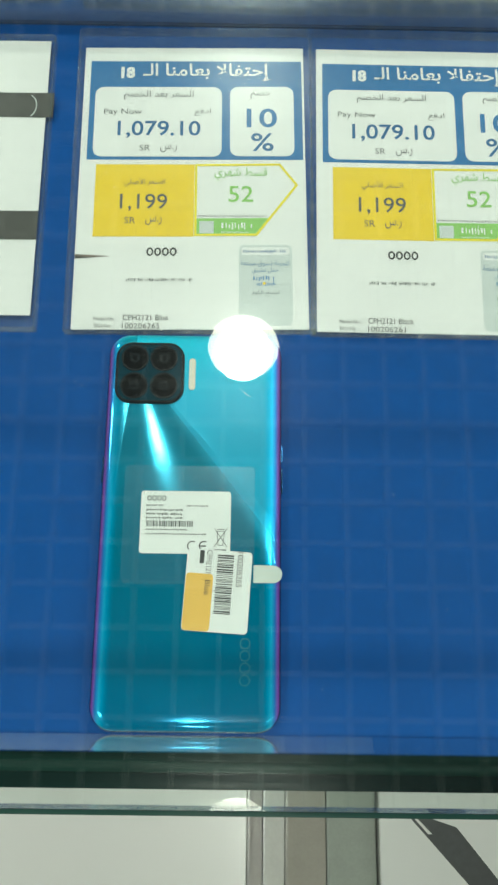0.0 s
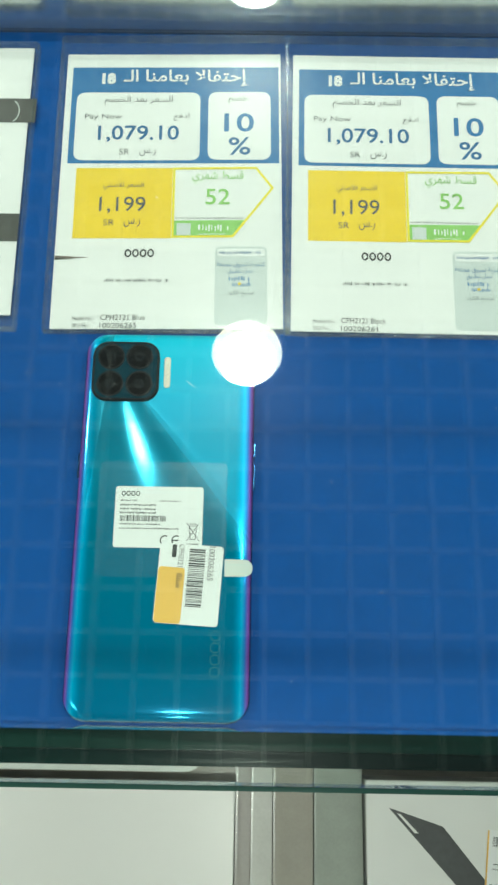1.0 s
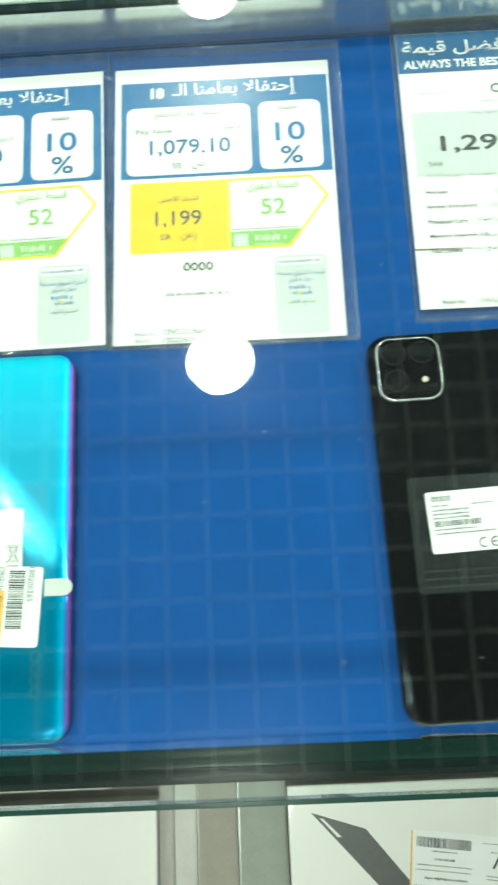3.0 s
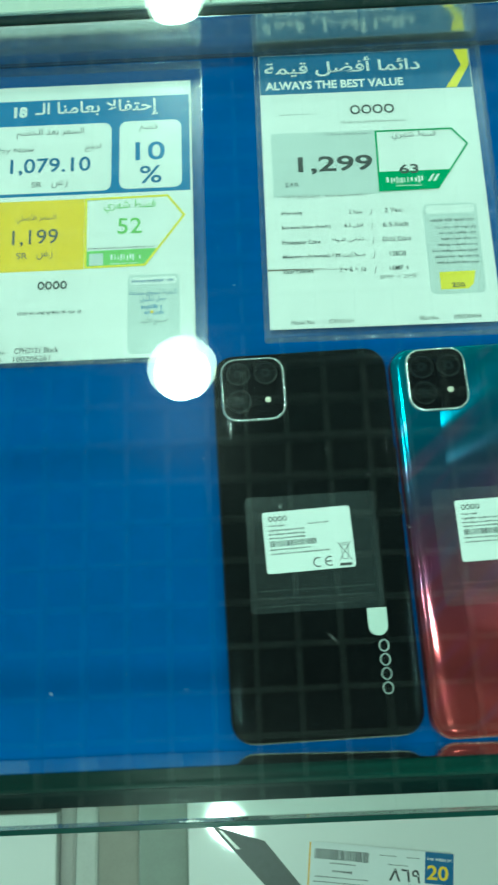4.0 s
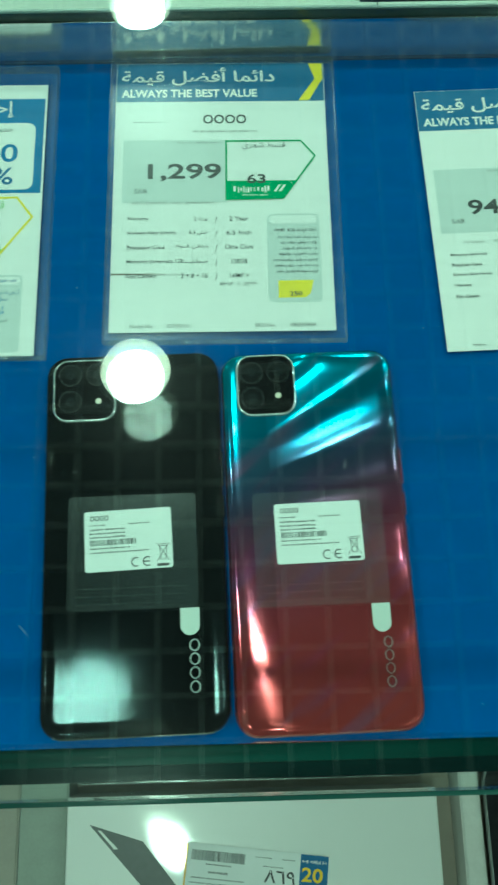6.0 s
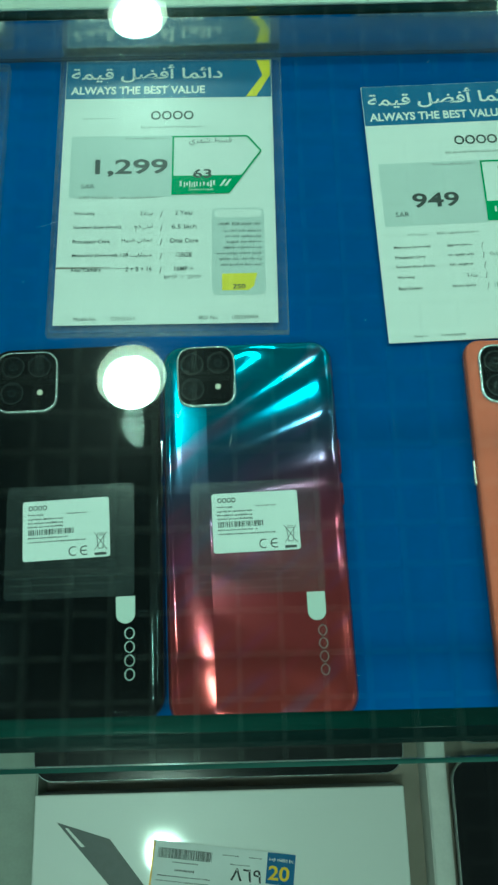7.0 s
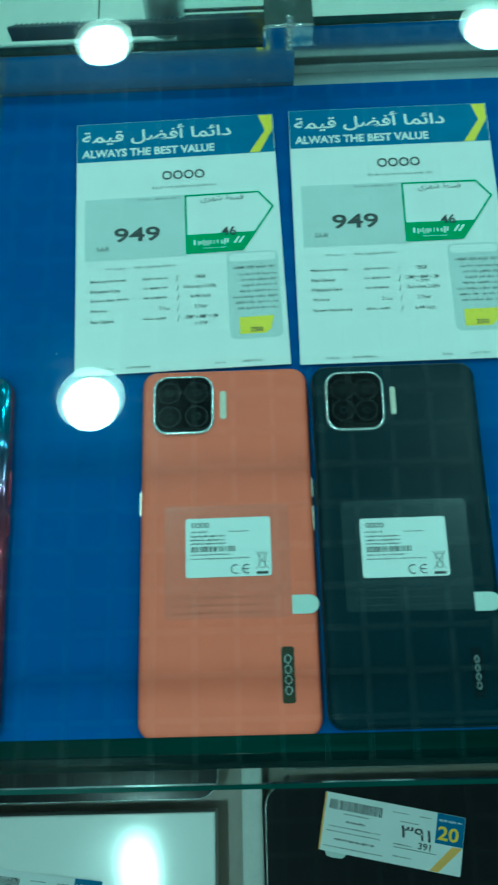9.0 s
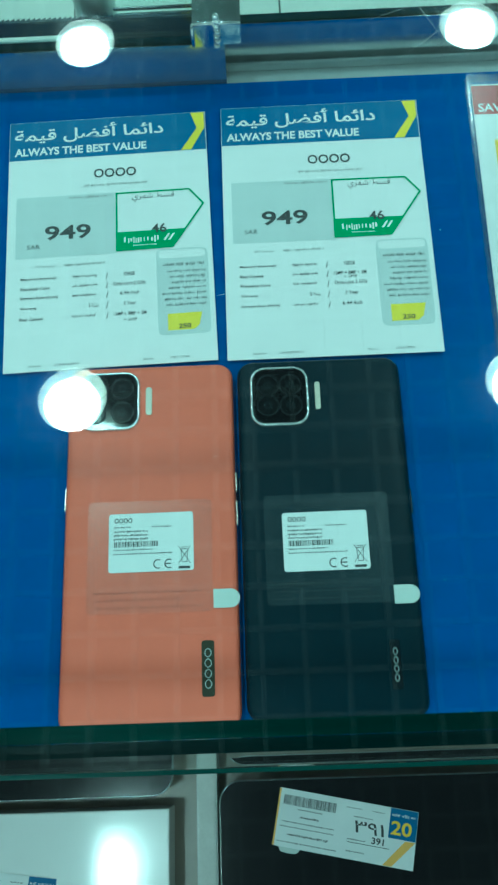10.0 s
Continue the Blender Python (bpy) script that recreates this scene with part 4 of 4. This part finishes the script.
def phone(m, look_name, w, h, label, module, lenses, film, lab, tab, mark, group="display phones", flash=None, spot=None, rim="module_glass", ring="bezel", buttons=(), plate_mark=False, film_print="film_ink", tab_side="right", r=0.0095, lens_r=0.0046, rim_width=0.0011, plate_mat="plate_olive", button_mat=None):
    """A handset lying on its face; x across, y from its foot, z up."""
    ph = thing("mobile_phone", label, "mobile phone", m, group)
    T = 0.0080
    side, back_mat = MAT["side_" + look_name], MAT["back_" + look_name]
    cy = h / 2
    part("frame", plate(0, cy, w, h, r, [(0.0016, 0.0002), (0.0005, 0.0009), (0, 0.0022), (0, 0.0050), (0.0003, 0.0058)], smooth=True), side, ph, "glossy rounded side frame")
    part("back_cover", plate(0, cy, w, h, r, [(0.0003, 0.00582), (0.0008, 0.0067), (0.0017, 0.0074), (0.0030, 0.0078), (0.0046, T), (0.0080, T)], smooth=True), back_mat, ph)
    mx0, my0, mx1, my1 = (v * MM for v in module)
    mod = part("camera_module", plate((mx0 + mx1) / 2, (my0 + my1) / 2, mx1 - mx0, my1 - my0, 0.0062, [(0, T - 0.0003), (0, T + 0.0010), (0.0004, T + 0.0014), (0.0009, T + 0.0014)]), MAT[rim], ph, "black glass camera window")
    part("bezel", plate((mx0 + mx1) / 2, (my0 + my1) / 2, mx1 - mx0 + 0.0012, my1 - my0 + 0.0012, 0.0068, [(0, T - 0.0003), (0, T + 0.0007), (0.00012, T + 0.0011), (0.0004, T + 0.0015), (0.0007, T + 0.0016)], hole=rim_width, smooth=True), MAT[ring], mod, "bright metal camera bezel")
    for x, y in lenses:
        lens = part("lens", disc(x * MM, y * MM, lens_r, T + 0.0013, T + 0.0018), MAT["lens_black"], mod)
        part("lens_ring", disc(x * MM, y * MM, lens_r + 0.0006, T + 0.0013, T + 0.0020, inner=lens_r - 0.0001), MAT["lens_ring"], lens)
        part("pupil", disc(x * MM, y * MM, lens_r * 0.42, T + 0.0018, T + 0.00185, inner=lens_r * 0.22), MAT["lens_iris"], lens)
    if spot:
        part("flash", disc(spot[0] * MM, spot[1] * MM, 0.0013, T + 0.0013, T + 0.0017), MAT["flash"], mod, "pale round flash")
    if flash:
        fx0, fy0, fx1, fy1 = (v * MM for v in flash)
        part("flash", plate((fx0 + fx1) / 2, (fy0 + fy1) / 2, fx1 - fx0, fy1 - fy0, min(fx1 - fx0, fy1 - fy0) * 0.48, [(0, T - 0.0002), (0, T + 0.0004), (0.0003, T + 0.0006)]), MAT["flash"], ph, "pale flash window")
    for sx, y0, y1 in buttons:
        x = sx * (w / 2)
        part("side_button", boxes((x - 0.0006, x + 0.0006, y0 * MM, y1 * MM, 0.0030, 0.0050), bevel=0.0003), MAT[button_mat] if button_mat else side, ph)
    fx0, fy0, fx1, fy1 = (v * MM for v in film)
    sheet = part("film", plate((fx0 + fx1) / 2, (fy0 + fy1) / 2, fx1 - fx0, fy1 - fy0, 0.0022, [(0, T + 0.00012), (0, T + 0.0002)]), MAT["film"], ph, "clear protective film", shadow=False)
    part("film_print", words(fx0 + 0.003, fx1 - 0.003, fy0 + 0.0090, 0.0004, T + 0.0003, seed=int(h * 1e5) % 97, lines=3, step=0.0032, mean=0.005), MAT[film_print], sheet)
    tx0, ty0, tx1, ty1 = (v * MM for v in tab)
    tw = min(tx1 - tx0, ty1 - ty0)
    arc = [radians(-90 + 15 * k) for k in range(13)]
    if tab_side == "right":
        outline = [(tx0, ty1), (tx0, ty0)] + [(tx1 - tw / 2 + tw / 2 * math.cos(a), (ty0 + ty1) / 2 + tw / 2 * math.sin(a)) for a in arc]
    else:
        outline = [(tx1, ty1), (tx0, ty1)] + [((tx0 + tx1) / 2 + tw / 2 * math.sin(a), ty0 + tw / 2 - tw / 2 * math.cos(a)) for a in arc]
    bm = shape(outline, T + 0.00045, 0.0001)
    part("pull_tab", bm, MAT["tab_film"], sheet, "pale pull tab")
    sticker(ph, lab[0] * MM, lab[1] * MM, T + 0.0004, int(w * 1e5) % 91, lab[2])
    gx0, gy0, gx1, gy1 = (v * MM for v in mark)
    if plate_mark:
        plaque = part("name_plate", plate((gx0 + gx1) / 2, (gy0 + gy1) / 2, gx1 - gx0, gy1 - gy0, 0.0012, [(0, T), (0, T + 0.00015)]), MAT[plate_mat], ph, "dark glossy name plate")
        rings_mark(gx0 + 0.0012, gy0 + 0.003, gx1 - 0.0012, gy1 - 0.003, T + 0.00025, True, MAT["silver_print"], plaque)
    else:
        rings_mark(gx0, gy0, gx1, gy1, T + 0.0001, True, MAT[{"teal": "teal_mark", "sunset": "dim_print"}.get(look_name, "silver_print")], ph)
    return ph


teal = phone(pose(-0.0263, -0.0178, 0), "teal", 0.0745, 0.1645, "glossy teal blue mobile phone lying face down, unsold, with stickers",
             (-33.1, 132.8, -5.0, 159.0), [(-25.5, 152.2), (-13.2, 152.3), (-25.5, 139.8), (-12.9, 139.9)], (-27.4, 56.8, 26.2, 105.3), (-20.3, 94.6, 0), (26.0, 57.5, 37.5, 64.5), (20.9, 17.4, 25.1, 36.1),
             flash=(-2.4, 138.6, 0.4, 152.8), ring="lens_ring", rim="module_tint", buttons=((-1, 98.5, 109.8), (1, 108.7, 115.3), (1, 94.8, 105.6)), film_print="film_ink_teal", lens_r=0.0052)
tag = part("stock_label", plate(0, 0, 0.0262, 0.0325, 0.0016, [(0, 0), (0, 0.00012)]), MAT["label_white"], teal, "white and amber stock label, stuck on crooked")
tag.location, tag.rotation_euler = (0.0116, 0.0541, 0.0086), (0, 0, radians(-3.4))
part("amber_patch", flat(-0.0129, -0.0161, -0.0020, 0.0065, 0.0002, 0.0014), MAT["amber"], tag)
part("barcode", barcode(-0.0008, 0.0058, -0.0090, 0.0145, 0.0002, 7, False), MAT["ink"], tag)
lettering("100206265", 0.0072, 0.0020, 0.0096, 0.0160, 0.0002, MAT["ink"], tag, turn=1)
lettering("CPH2121", -0.0052, 0.0068, -0.0030, 0.0160, 0.0002, MAT["ink"], tag, turn=1)
lettering("Blue", -0.0052, -0.0018, -0.0030, 0.0040, 0.0003, MAT["ink"], tag, turn=1)
part("small_print", words(-0.0030, 0.0001, 0.0, 0.0004, 0.0002, mean=0.001), MAT["ink"], tag)
part("maker_bar", flat(-0.0080, 0.0105, -0.0062, 0.0158, 0.0002), MAT["ink"], tag)

phone(pose(0.1802, -0.0163, 0, 0, 0, 1.1), "jet", 0.0768, 0.1645, "glossy black mobile phone lying face down with label",
      (-34.2, 133.0, -7.4, 161.0), [(-27.0, 154.0), (-15.0, 154.0), (-27.0, 141.5)], (-27.5, 50.3, 26.8, 98.7), (-20.0, 91.9, 1.6), (19.2, 38.9, 27.1, 50.0), (22.6, 15.8, 26.9, 37.7),
      tab_side="down", spot=(-14.6, 141.6), film_print="film_ink_pale", buttons=((1, 88, 98), (1, 102, 118)), rim_width=0.0008)
phone(pose(0.2588, -0.0172, 0, 0, 0, 1.3), "sunset", 0.0768, 0.1650, "glossy teal to red gradient mobile phone lying face down",
      (-31.1, 134.9, -6.0, 162.6), [(-24.8, 154.5), (-13.0, 154.5), (-24.8, 142.5)], (-27.3, 51.1, 28.0, 99.7), (-18.0, 94.4, 0.5), (19.9, 39.1, 27.4, 50.8), (23.6, 16.8, 27.4, 37.7),
      tab_side="down", spot=(-13.4, 143.4), film_print="film_ink_wine", buttons=((1, 88, 98), (1, 102, 118)), rim_width=0.0008)
phone(pose(0.3919, -0.0152, 0), "coral", 0.0756, 0.1622, "matt coral orange mobile phone lying face down with label",
      (-32.0, 130.8, -5.2, 158.0), [(-25.0, 150.0), (-12.6, 150.0), (-25.0, 138.5), (-12.6, 138.5)], (-27.0, 48.0, 27.0, 97.0), (-17.7, 91.3, 0.3), (27.2, 49.2, 38.5, 57.2), (21.8, 13.3, 27.2, 36.0),
      flash=(-2.1, 137.2, 0.8, 150.9), plate_mark=True, buttons=((-1, 94.2, 105.2), (1, 100.7, 109.6), (1, 85.6, 96.8)), r=0.0072, button_mat="button_silver")
phone(pose(0.4692, -0.0130, 0), "navy", 0.0748, 0.1602, "matt dark navy mobile phone lying face down with label",
      (-31.0, 127.8, -5.5, 155.3), [(-23.4, 146.7), (-13.3, 146.6), (-23.6, 136.9), (-13.2, 136.7)], (-27.4, 47.0, 26.6, 95.0), (-19.6, 86.9, 0.3), (26.2, 46.1, 37.0, 54.0), (22.4, 11.4, 26.8, 31.4),
      flash=(-2.1, 134.7, 0.3, 148.2), plate_mark=True, film_print="film_ink_pale", buttons=((-1, 94.2, 105.2), (1, 85.6, 96.8)), r=0.0072, plate_mat="plate_navy", button_mat="side_navy")

# ---- ratchet lock on the rear doors ----
lock = thing("ratchet_lock", "dark toothed showcase ratchet lock with chrome hook", "showcase lock", pose(0, 0, 0))
bm = boxes((0.288, 0.424, 0.3215, 0.3237, 0.0285, 0.0375), bevel=0.0005)
for k in range(44):
    x = 0.291 + k * 0.0026
    shape([(x, 0.3237), (x + 0.0022, 0.3237), (x + 0.0020, 0.3253)], 0.0372, 0.0080, bm)
part("toothed_bar", bm, MAT["lock_black"], lock)
bm = disc(0, 0, 0.0105, 0.0, 0.030)
bmesh.ops.bevel(bm, geom=[e for e in bm.edges if e.calc_face_angle(0) > 1.0], offset=0.0012, segments=2, affect="EDGES")
barrel = part("lock_barrel", bm, MAT["aluminium"], lock, "steel lock cylinder")
barrel.matrix_local = pose(0.3655, 0.3390, 0.0190)
part("key_slot", boxes((0.3649, 0.3661, 0.3355, 0.3425, 0.0490, 0.0494)), MAT["ink"], lock)
part("hook_plate", boxes((0.4160, 0.4395, 0.3098, 0.3112, 0.0300, 0.0440), (0.4160, 0.4395, 0.3112, 0.3330, 0.0424, 0.0440), (0.4160, 0.4395, 0.3316, 0.3330, 0.0240, 0.0424), bevel=0.0005), MAT["hook_metal"], lock, "bent chrome hook over the glass")
bm = bmesh.new()
for k in range(7):
    bmesh.ops.create_icosphere(bm, subdivisions=2, radius=0.0017, matrix=Matrix.Translation((0.4276 + 0.0006 * (k % 2), 0.3080, 0.0315 + 0.0031 * k)))
for f in bm.faces:
    f.smooth = True
part("bead_chain", bm, MAT["chrome"], lock, "small bright bead chain")
part("hook_lip", tube([(0.4158, 0.3088 + 0.0012 * math.cos(k * 0.5), 0.0300 + 0.0016 * k) for k in range(10)], 0.0009, 8, tube([(0.4158, 0.3098, 0.0436), (0.4270, 0.3094, 0.0446), (0.4395, 0.3098, 0.0438)], 0.0009, 8)), MAT["chrome"], lock, "rolled bright hook edge")
part("guide_bar", boxes((0.376, 0.4215, 0.3290, 0.3304, 0.0290, 0.0330), (0.376, 0.4215, 0.3290, 0.3300, 0.0350, 0.0372), bevel=0.0003), MAT["steel"], lock)

# ---- on the ledge ----
TOPZ = -0.31


def price_tag(parent, m, digits, arabic, seed):
    tag = part("price_tag", flat(0, -0.0395, 0.1022, 0.0, 0.0, 0.0004, 0.0002), MAT["label_white"], parent, "white and orange barcode price tag")
    tag.matrix_local = m
    k = 0.00015
    part("barcode", barcode(0.0040, 0.0425, -0.0108, -0.0042, k, seed), MAT["ink"], tag)
    part("amber_edge", flat(0.0, -0.0395, 0.0012, -0.0004, k), MAT["amber"], tag)
    bm = words(0.0150, 0.0330, -0.0130, 0.0008, k, seed=seed, mean=0.006, fill=2.0)
    words(0.0170, 0.0310, -0.0180, 0.0014, k, bm, seed + 1, mean=0.02, fill=2.0)
    words(0.0050, 0.0430, -0.0222, 0.0008, k, bm, seed + 2, mean=0.006, fill=2.0)
    words(0.0040, 0.0430, -0.0255, 0.0007, k, bm, seed + 3, mean=0.008, fill=2.0)
    words(0.0100, 0.0395, -0.0305, 0.0014, k, bm, seed + 4, mean=0.01, fill=2.0)
    words(0.0030, 0.0460, -0.0358, 0.0008, k, bm, seed + 5, mean=0.006, fill=2.0)
    words(0.0500, 0.0620, -0.0050, 0.0006, k, bm, seed + 6, mean=0.006, fill=2.0)
    words(0.0690, 0.0780, -0.0050, 0.0006, k, bm, seed + 7, mean=0.006, fill=2.0)
    words(0.0560, 0.0700, -0.0105, 0.0007, k, bm, seed + 8, mean=0.006, fill=2.0)
    words(0.0530, 0.0660, -0.0260, 0.0008, k, bm, seed + 9, mean=0.006, fill=2.0)
    words(0.0530, 0.0660, -0.0340, 0.0008, k, bm, seed + 10, mean=0.006, fill=2.0)
    flat(0.0530, -0.0283, 0.0838, -0.0279, k, 0.00005, bm=bm)
    part("small_print", bm, MAT["ink"], tag)
    lettering(arabic, 0.0570, -0.0210, 0.0790, -0.0125, k, MAT["ink"], tag, bold=0.01)
    lettering(digits, 0.0705, -0.0268, 0.0795, -0.0222, k, MAT["ink"], tag, bold=0.02)
    part("torn_tape", shape([(0.004, -0.0385), (0.0065, -0.0425), (0.011, -0.0432), (0.0175, -0.0428), (0.0195, -0.0412), (0.021, -0.0385)], -0.0002, 0.0001), MAT["tab_film"], tag, "pale torn tape")
    badge = part("blue_badge", flat(0.0820, -0.0205, 0.1020, -0.0002, k), MAT["print_blue_dark"], tag)
    part("amber_stripe", shape([(0.0800, -0.0392), (0.0945, -0.0212), (0.1020, -0.0208), (0.0865, -0.0392)], k), MAT["amber"], tag)
    lettering("20", 0.0835, -0.0180, 0.0985, -0.0085, k + 0.0001, MAT["print_yellow"], tag, bold=0.02)
    part("badge_print", words(0.0835, 0.1005, -0.0045, 0.0018, k + 0.0001, seed=seed, mean=0.006), MAT["paper"], tag)


def tablet_box(x0, x1, y0, y1, label, mat="box_white"):
    """A shrink-wrapped white carton with a slightly smaller base."""
    b = thing("tablet_box", label, "tablet box", pose(x0, y0, LEDGE_Z), "boxes on the ledge")
    w, h, t = x1 - x0, y1 - y0, TOPZ - LEDGE_Z
    part("lid", plate(w / 2, h / 2, w, h, 0.0012, [(0.0, 0.006), (0, t - 0.0008), (0.0008, t)]), MAT[mat], b, "glossy white card lid")
    part("tray", plate(w / 2, h / 2, w - 0.002, h - 0.002, 0.001, [(0, 0), (0, 0.0058)]), MAT["card_side"], b)
    return b


def tablet(x0, x1, y0, y1, label, mat="tablet_black"):
    b = thing("tablet", label, "tablet", pose(x0, y0, LEDGE_Z), "tablets on the ledge")
    w, h, t = x1 - x0, y1 - y0, TOPZ - LEDGE_Z - 0.004
    part("stand", plate(w / 2, h / 2, w - 0.03, h - 0.03, 0.008, [(0, 0), (0, t - 0.0080)]), MAT["cabinet"], b, "low grey display block")
    part("body", plate(w / 2, h / 2, w, h, 0.016, [(0.001, t - 0.0078), (0, t - 0.006), (0, t - 0.001), (0.0006, t)]), MAT["aluminium"] if mat == "tablet_black" else MAT[mat], b, "thin metal tablet body")
    part("screen", plate(w / 2, h / 2, w - 0.0016, h - 0.0016, 0.0152, [(0, t), (0, t + 0.0004)]), MAT[mat], b)
    return b


box_a = tablet_box(-0.268, 0.0006, -0.345, -0.0715, "shrink-wrapped white tablet carton on the display ledge", "box_white_loose")
box_b = tablet_box(0.0950, 0.3640, -0.340, -0.0655, "white tablet carton with pen picture and price tag")
bm = shape([(0.0165, -0.0185), (0.055, -0.0305), (0.120, -0.1100), (0.108, -0.1180)], 0.0002)
picture = part("pen_picture", bm, MAT["graphite_print"], box_b, "dark printed picture of a slim tablet")
picture.matrix_local = pose(0, -0.0655 + 0.340, TOPZ - LEDGE_Z)
part("pen_gap", shape([(0.0225, -0.0222), (0.0250, -0.0228), (0.0375, -0.0352), (0.0345, -0.0352)], 0.0004), MAT["box_white"], picture)
price_tag(box_b, pose(0.1820 - 0.0950, -0.0972 + 0.340, TOPZ - LEDGE_Z + 0.0006, 0, 0, -7.0), "869", "\u0668\u0666\u0669", 51)
price_tag(box_a, pose(0.06, 0.11, TOPZ - LEDGE_Z + 0.0006, 0, 0, -5.0), "869", "\u0668\u0666\u0669", 71)
tablet(0.0915, 0.3665, -0.0575, 0.055, "black glass tablet lying behind its carton on the ledge")
tablet(-0.265, -0.0210, -0.0630, 0.055, "white tablet lying behind its carton on the ledge", "box_white")
slab = tablet(0.4005, 0.6900, -0.2600, -0.0480, "black glass tablet with a crooked price tag")
price_tag(slab, pose(0.4461 - 0.4005, -0.0535 + 0.2600, TOPZ - LEDGE_Z - 0.004 + 0.0010, 0, 0, -11.5), "391", "\u0663\u0669\u0661", 61)
tablet(0.405, 0.680, -0.0380, 0.055, "black glass tablet further back on the ledge")


def divider(x0, x1, label, mat):
    """An upright strip between the goods."""
    d = thing("divider_strip", label, "divider", pose(x0, -0.40, LEDGE_Z), "dividers on the ledge")
    part("strip", boxes((0, x1 - x0, 0, 0.430, 0.0, 0.034), bevel=0.0012), MAT[mat], d)
    part("lip", boxes((0.0, 0.0016, 0, 0.430, 0.0341, 0.0365), bevel=0.0004), MAT["acrylic"], d, "clear plastic lip", shadow=False)


divider(0.0012, 0.0119, "dull mauve-grey plastic divider strip beside carton", "divider_mauve")
divider(0.0125, 0.0280, "white plastic divider strip between cartons", "divider_white")
divider(0.3835, 0.3985, "white plastic divider strip beside black tablet", "divider_white")
# Added filler, no real divider: stands in for the brown ledge, raised out of shade.
divider(0.0286, 0.0578, "broad taupe filler strip added over the shaded ledge between cartons", "gap_filler_taupe")
divider(0.0585, 0.0940, "grey-green plastic divider strip beside carton", "divider_grey")

# ---- dust and scratches on the glass top ----
rng = random.Random(12)
bm = bmesh.new()
for k in range(130):
    x, y = rng.uniform(-0.15, 0.62), rng.uniform(-0.02, 0.30)
    if k > 95:
        x, y = rng.gauss(0.50, 0.05), rng.gauss(0.17, 0.03)
    a, ln, wd = rng.uniform(0, math.pi), rng.choice((0.0005, 0.0008, 0.0012, 0.0035)), rng.uniform(0.00004, 0.00009)
    bend = rng.uniform(-0.25, 0.25)
    prev = None
    for i in range(5):
        u = i / 4 - 0.5
        p = Vector((x + ln * u * math.cos(a) - ln * bend * u * u * math.sin(a), y + ln * u * math.sin(a) + ln * bend * u * u * math.cos(a)))
        n = Vector((-math.sin(a), math.cos(a))) * wd * (1 - 1.6 * abs(u))
        pair = (bm.verts.new((p.x + n.x, p.y + n.y, GLASS_Z + 0.0004)), bm.verts.new((p.x - n.x, p.y - n.y, GLASS_Z + 0.0004)))
        if prev:
            bm.faces.new((prev[0], prev[1], pair[1], pair[0]))
        prev = pair
for (xa, ya), (xb, yb), wd in (((0.366, 0.128), (0.402, 0.145), 0.00005), ((0.374, 0.142), (0.384, 0.136), 0.00007), ((0.505, 0.175), (0.488, 0.212), 0.00010), ((0.512, 0.202), (0.475, 0.188), 0.00009),
                             ((0.514, 0.162), (0.498, 0.200), 0.00007), ((0.482, 0.170), (0.517, 0.196), 0.00007), ((0.468, 0.205), (0.494, 0.191), 0.00008), ((0.526, 0.185), (0.503, 0.162), 0.00007),
                             ((0.196, 0.112), (0.226, 0.121), 0.00010), ((0.228, 0.145), (0.250, 0.118), 0.00008)):
    d = Vector((xb - xa, yb - ya)).normalized() * wd * 0.6
    mid = ((xa + xb) / 2 - d.y * 6, (ya + yb) / 2 + d.x * 6)
    v = [bm.verts.new((px, py, GLASS_Z + 0.0004)) for px, py in ((xa, ya), (mid[0] - d.y, mid[1] + d.x), (xb, yb), (mid[0] + d.y, mid[1] - d.x))]
    bm.faces.new(v)
tagged(part("scratches", bm, MAT["dust"], shadow=False), "fine white scratches and lint on the glass top", "scratches", kind="stuff")
bm = bmesh.new()
for k in range(80):
    x, y, q = rng.uniform(-0.15, 0.62), rng.uniform(-0.015, 0.305), rng.uniform(0.00012, 0.00035)
    bmesh.ops.create_icosphere(bm, subdivisions=1, radius=q, matrix=Matrix.Translation((x, y, q * 0.5)))
tagged(part("crumbs", bm, MAT["dust"]), "tiny pale dust crumbs on the blue deck", "dust", kind="stuff")

# ---- floor tiles ----
TILE = 0.4
mesh = bpy.data.meshes.new("tile")
bm = boxes((0.002, TILE - 0.002, 0.002, TILE - 0.002, -0.004, 0.0), bevel=0.0008)
bm.to_mesh(mesh)
bm.free()
mesh.materials.append(MAT["floor_tile"])
for i in range(-8, 9):
    for j in range(-8, 9):
        ob = new("tile", mesh)
        ob.parent = part_floor
        ob.location = (i * TILE + 0.11, j * TILE + 0.23, FLOOR_Z)
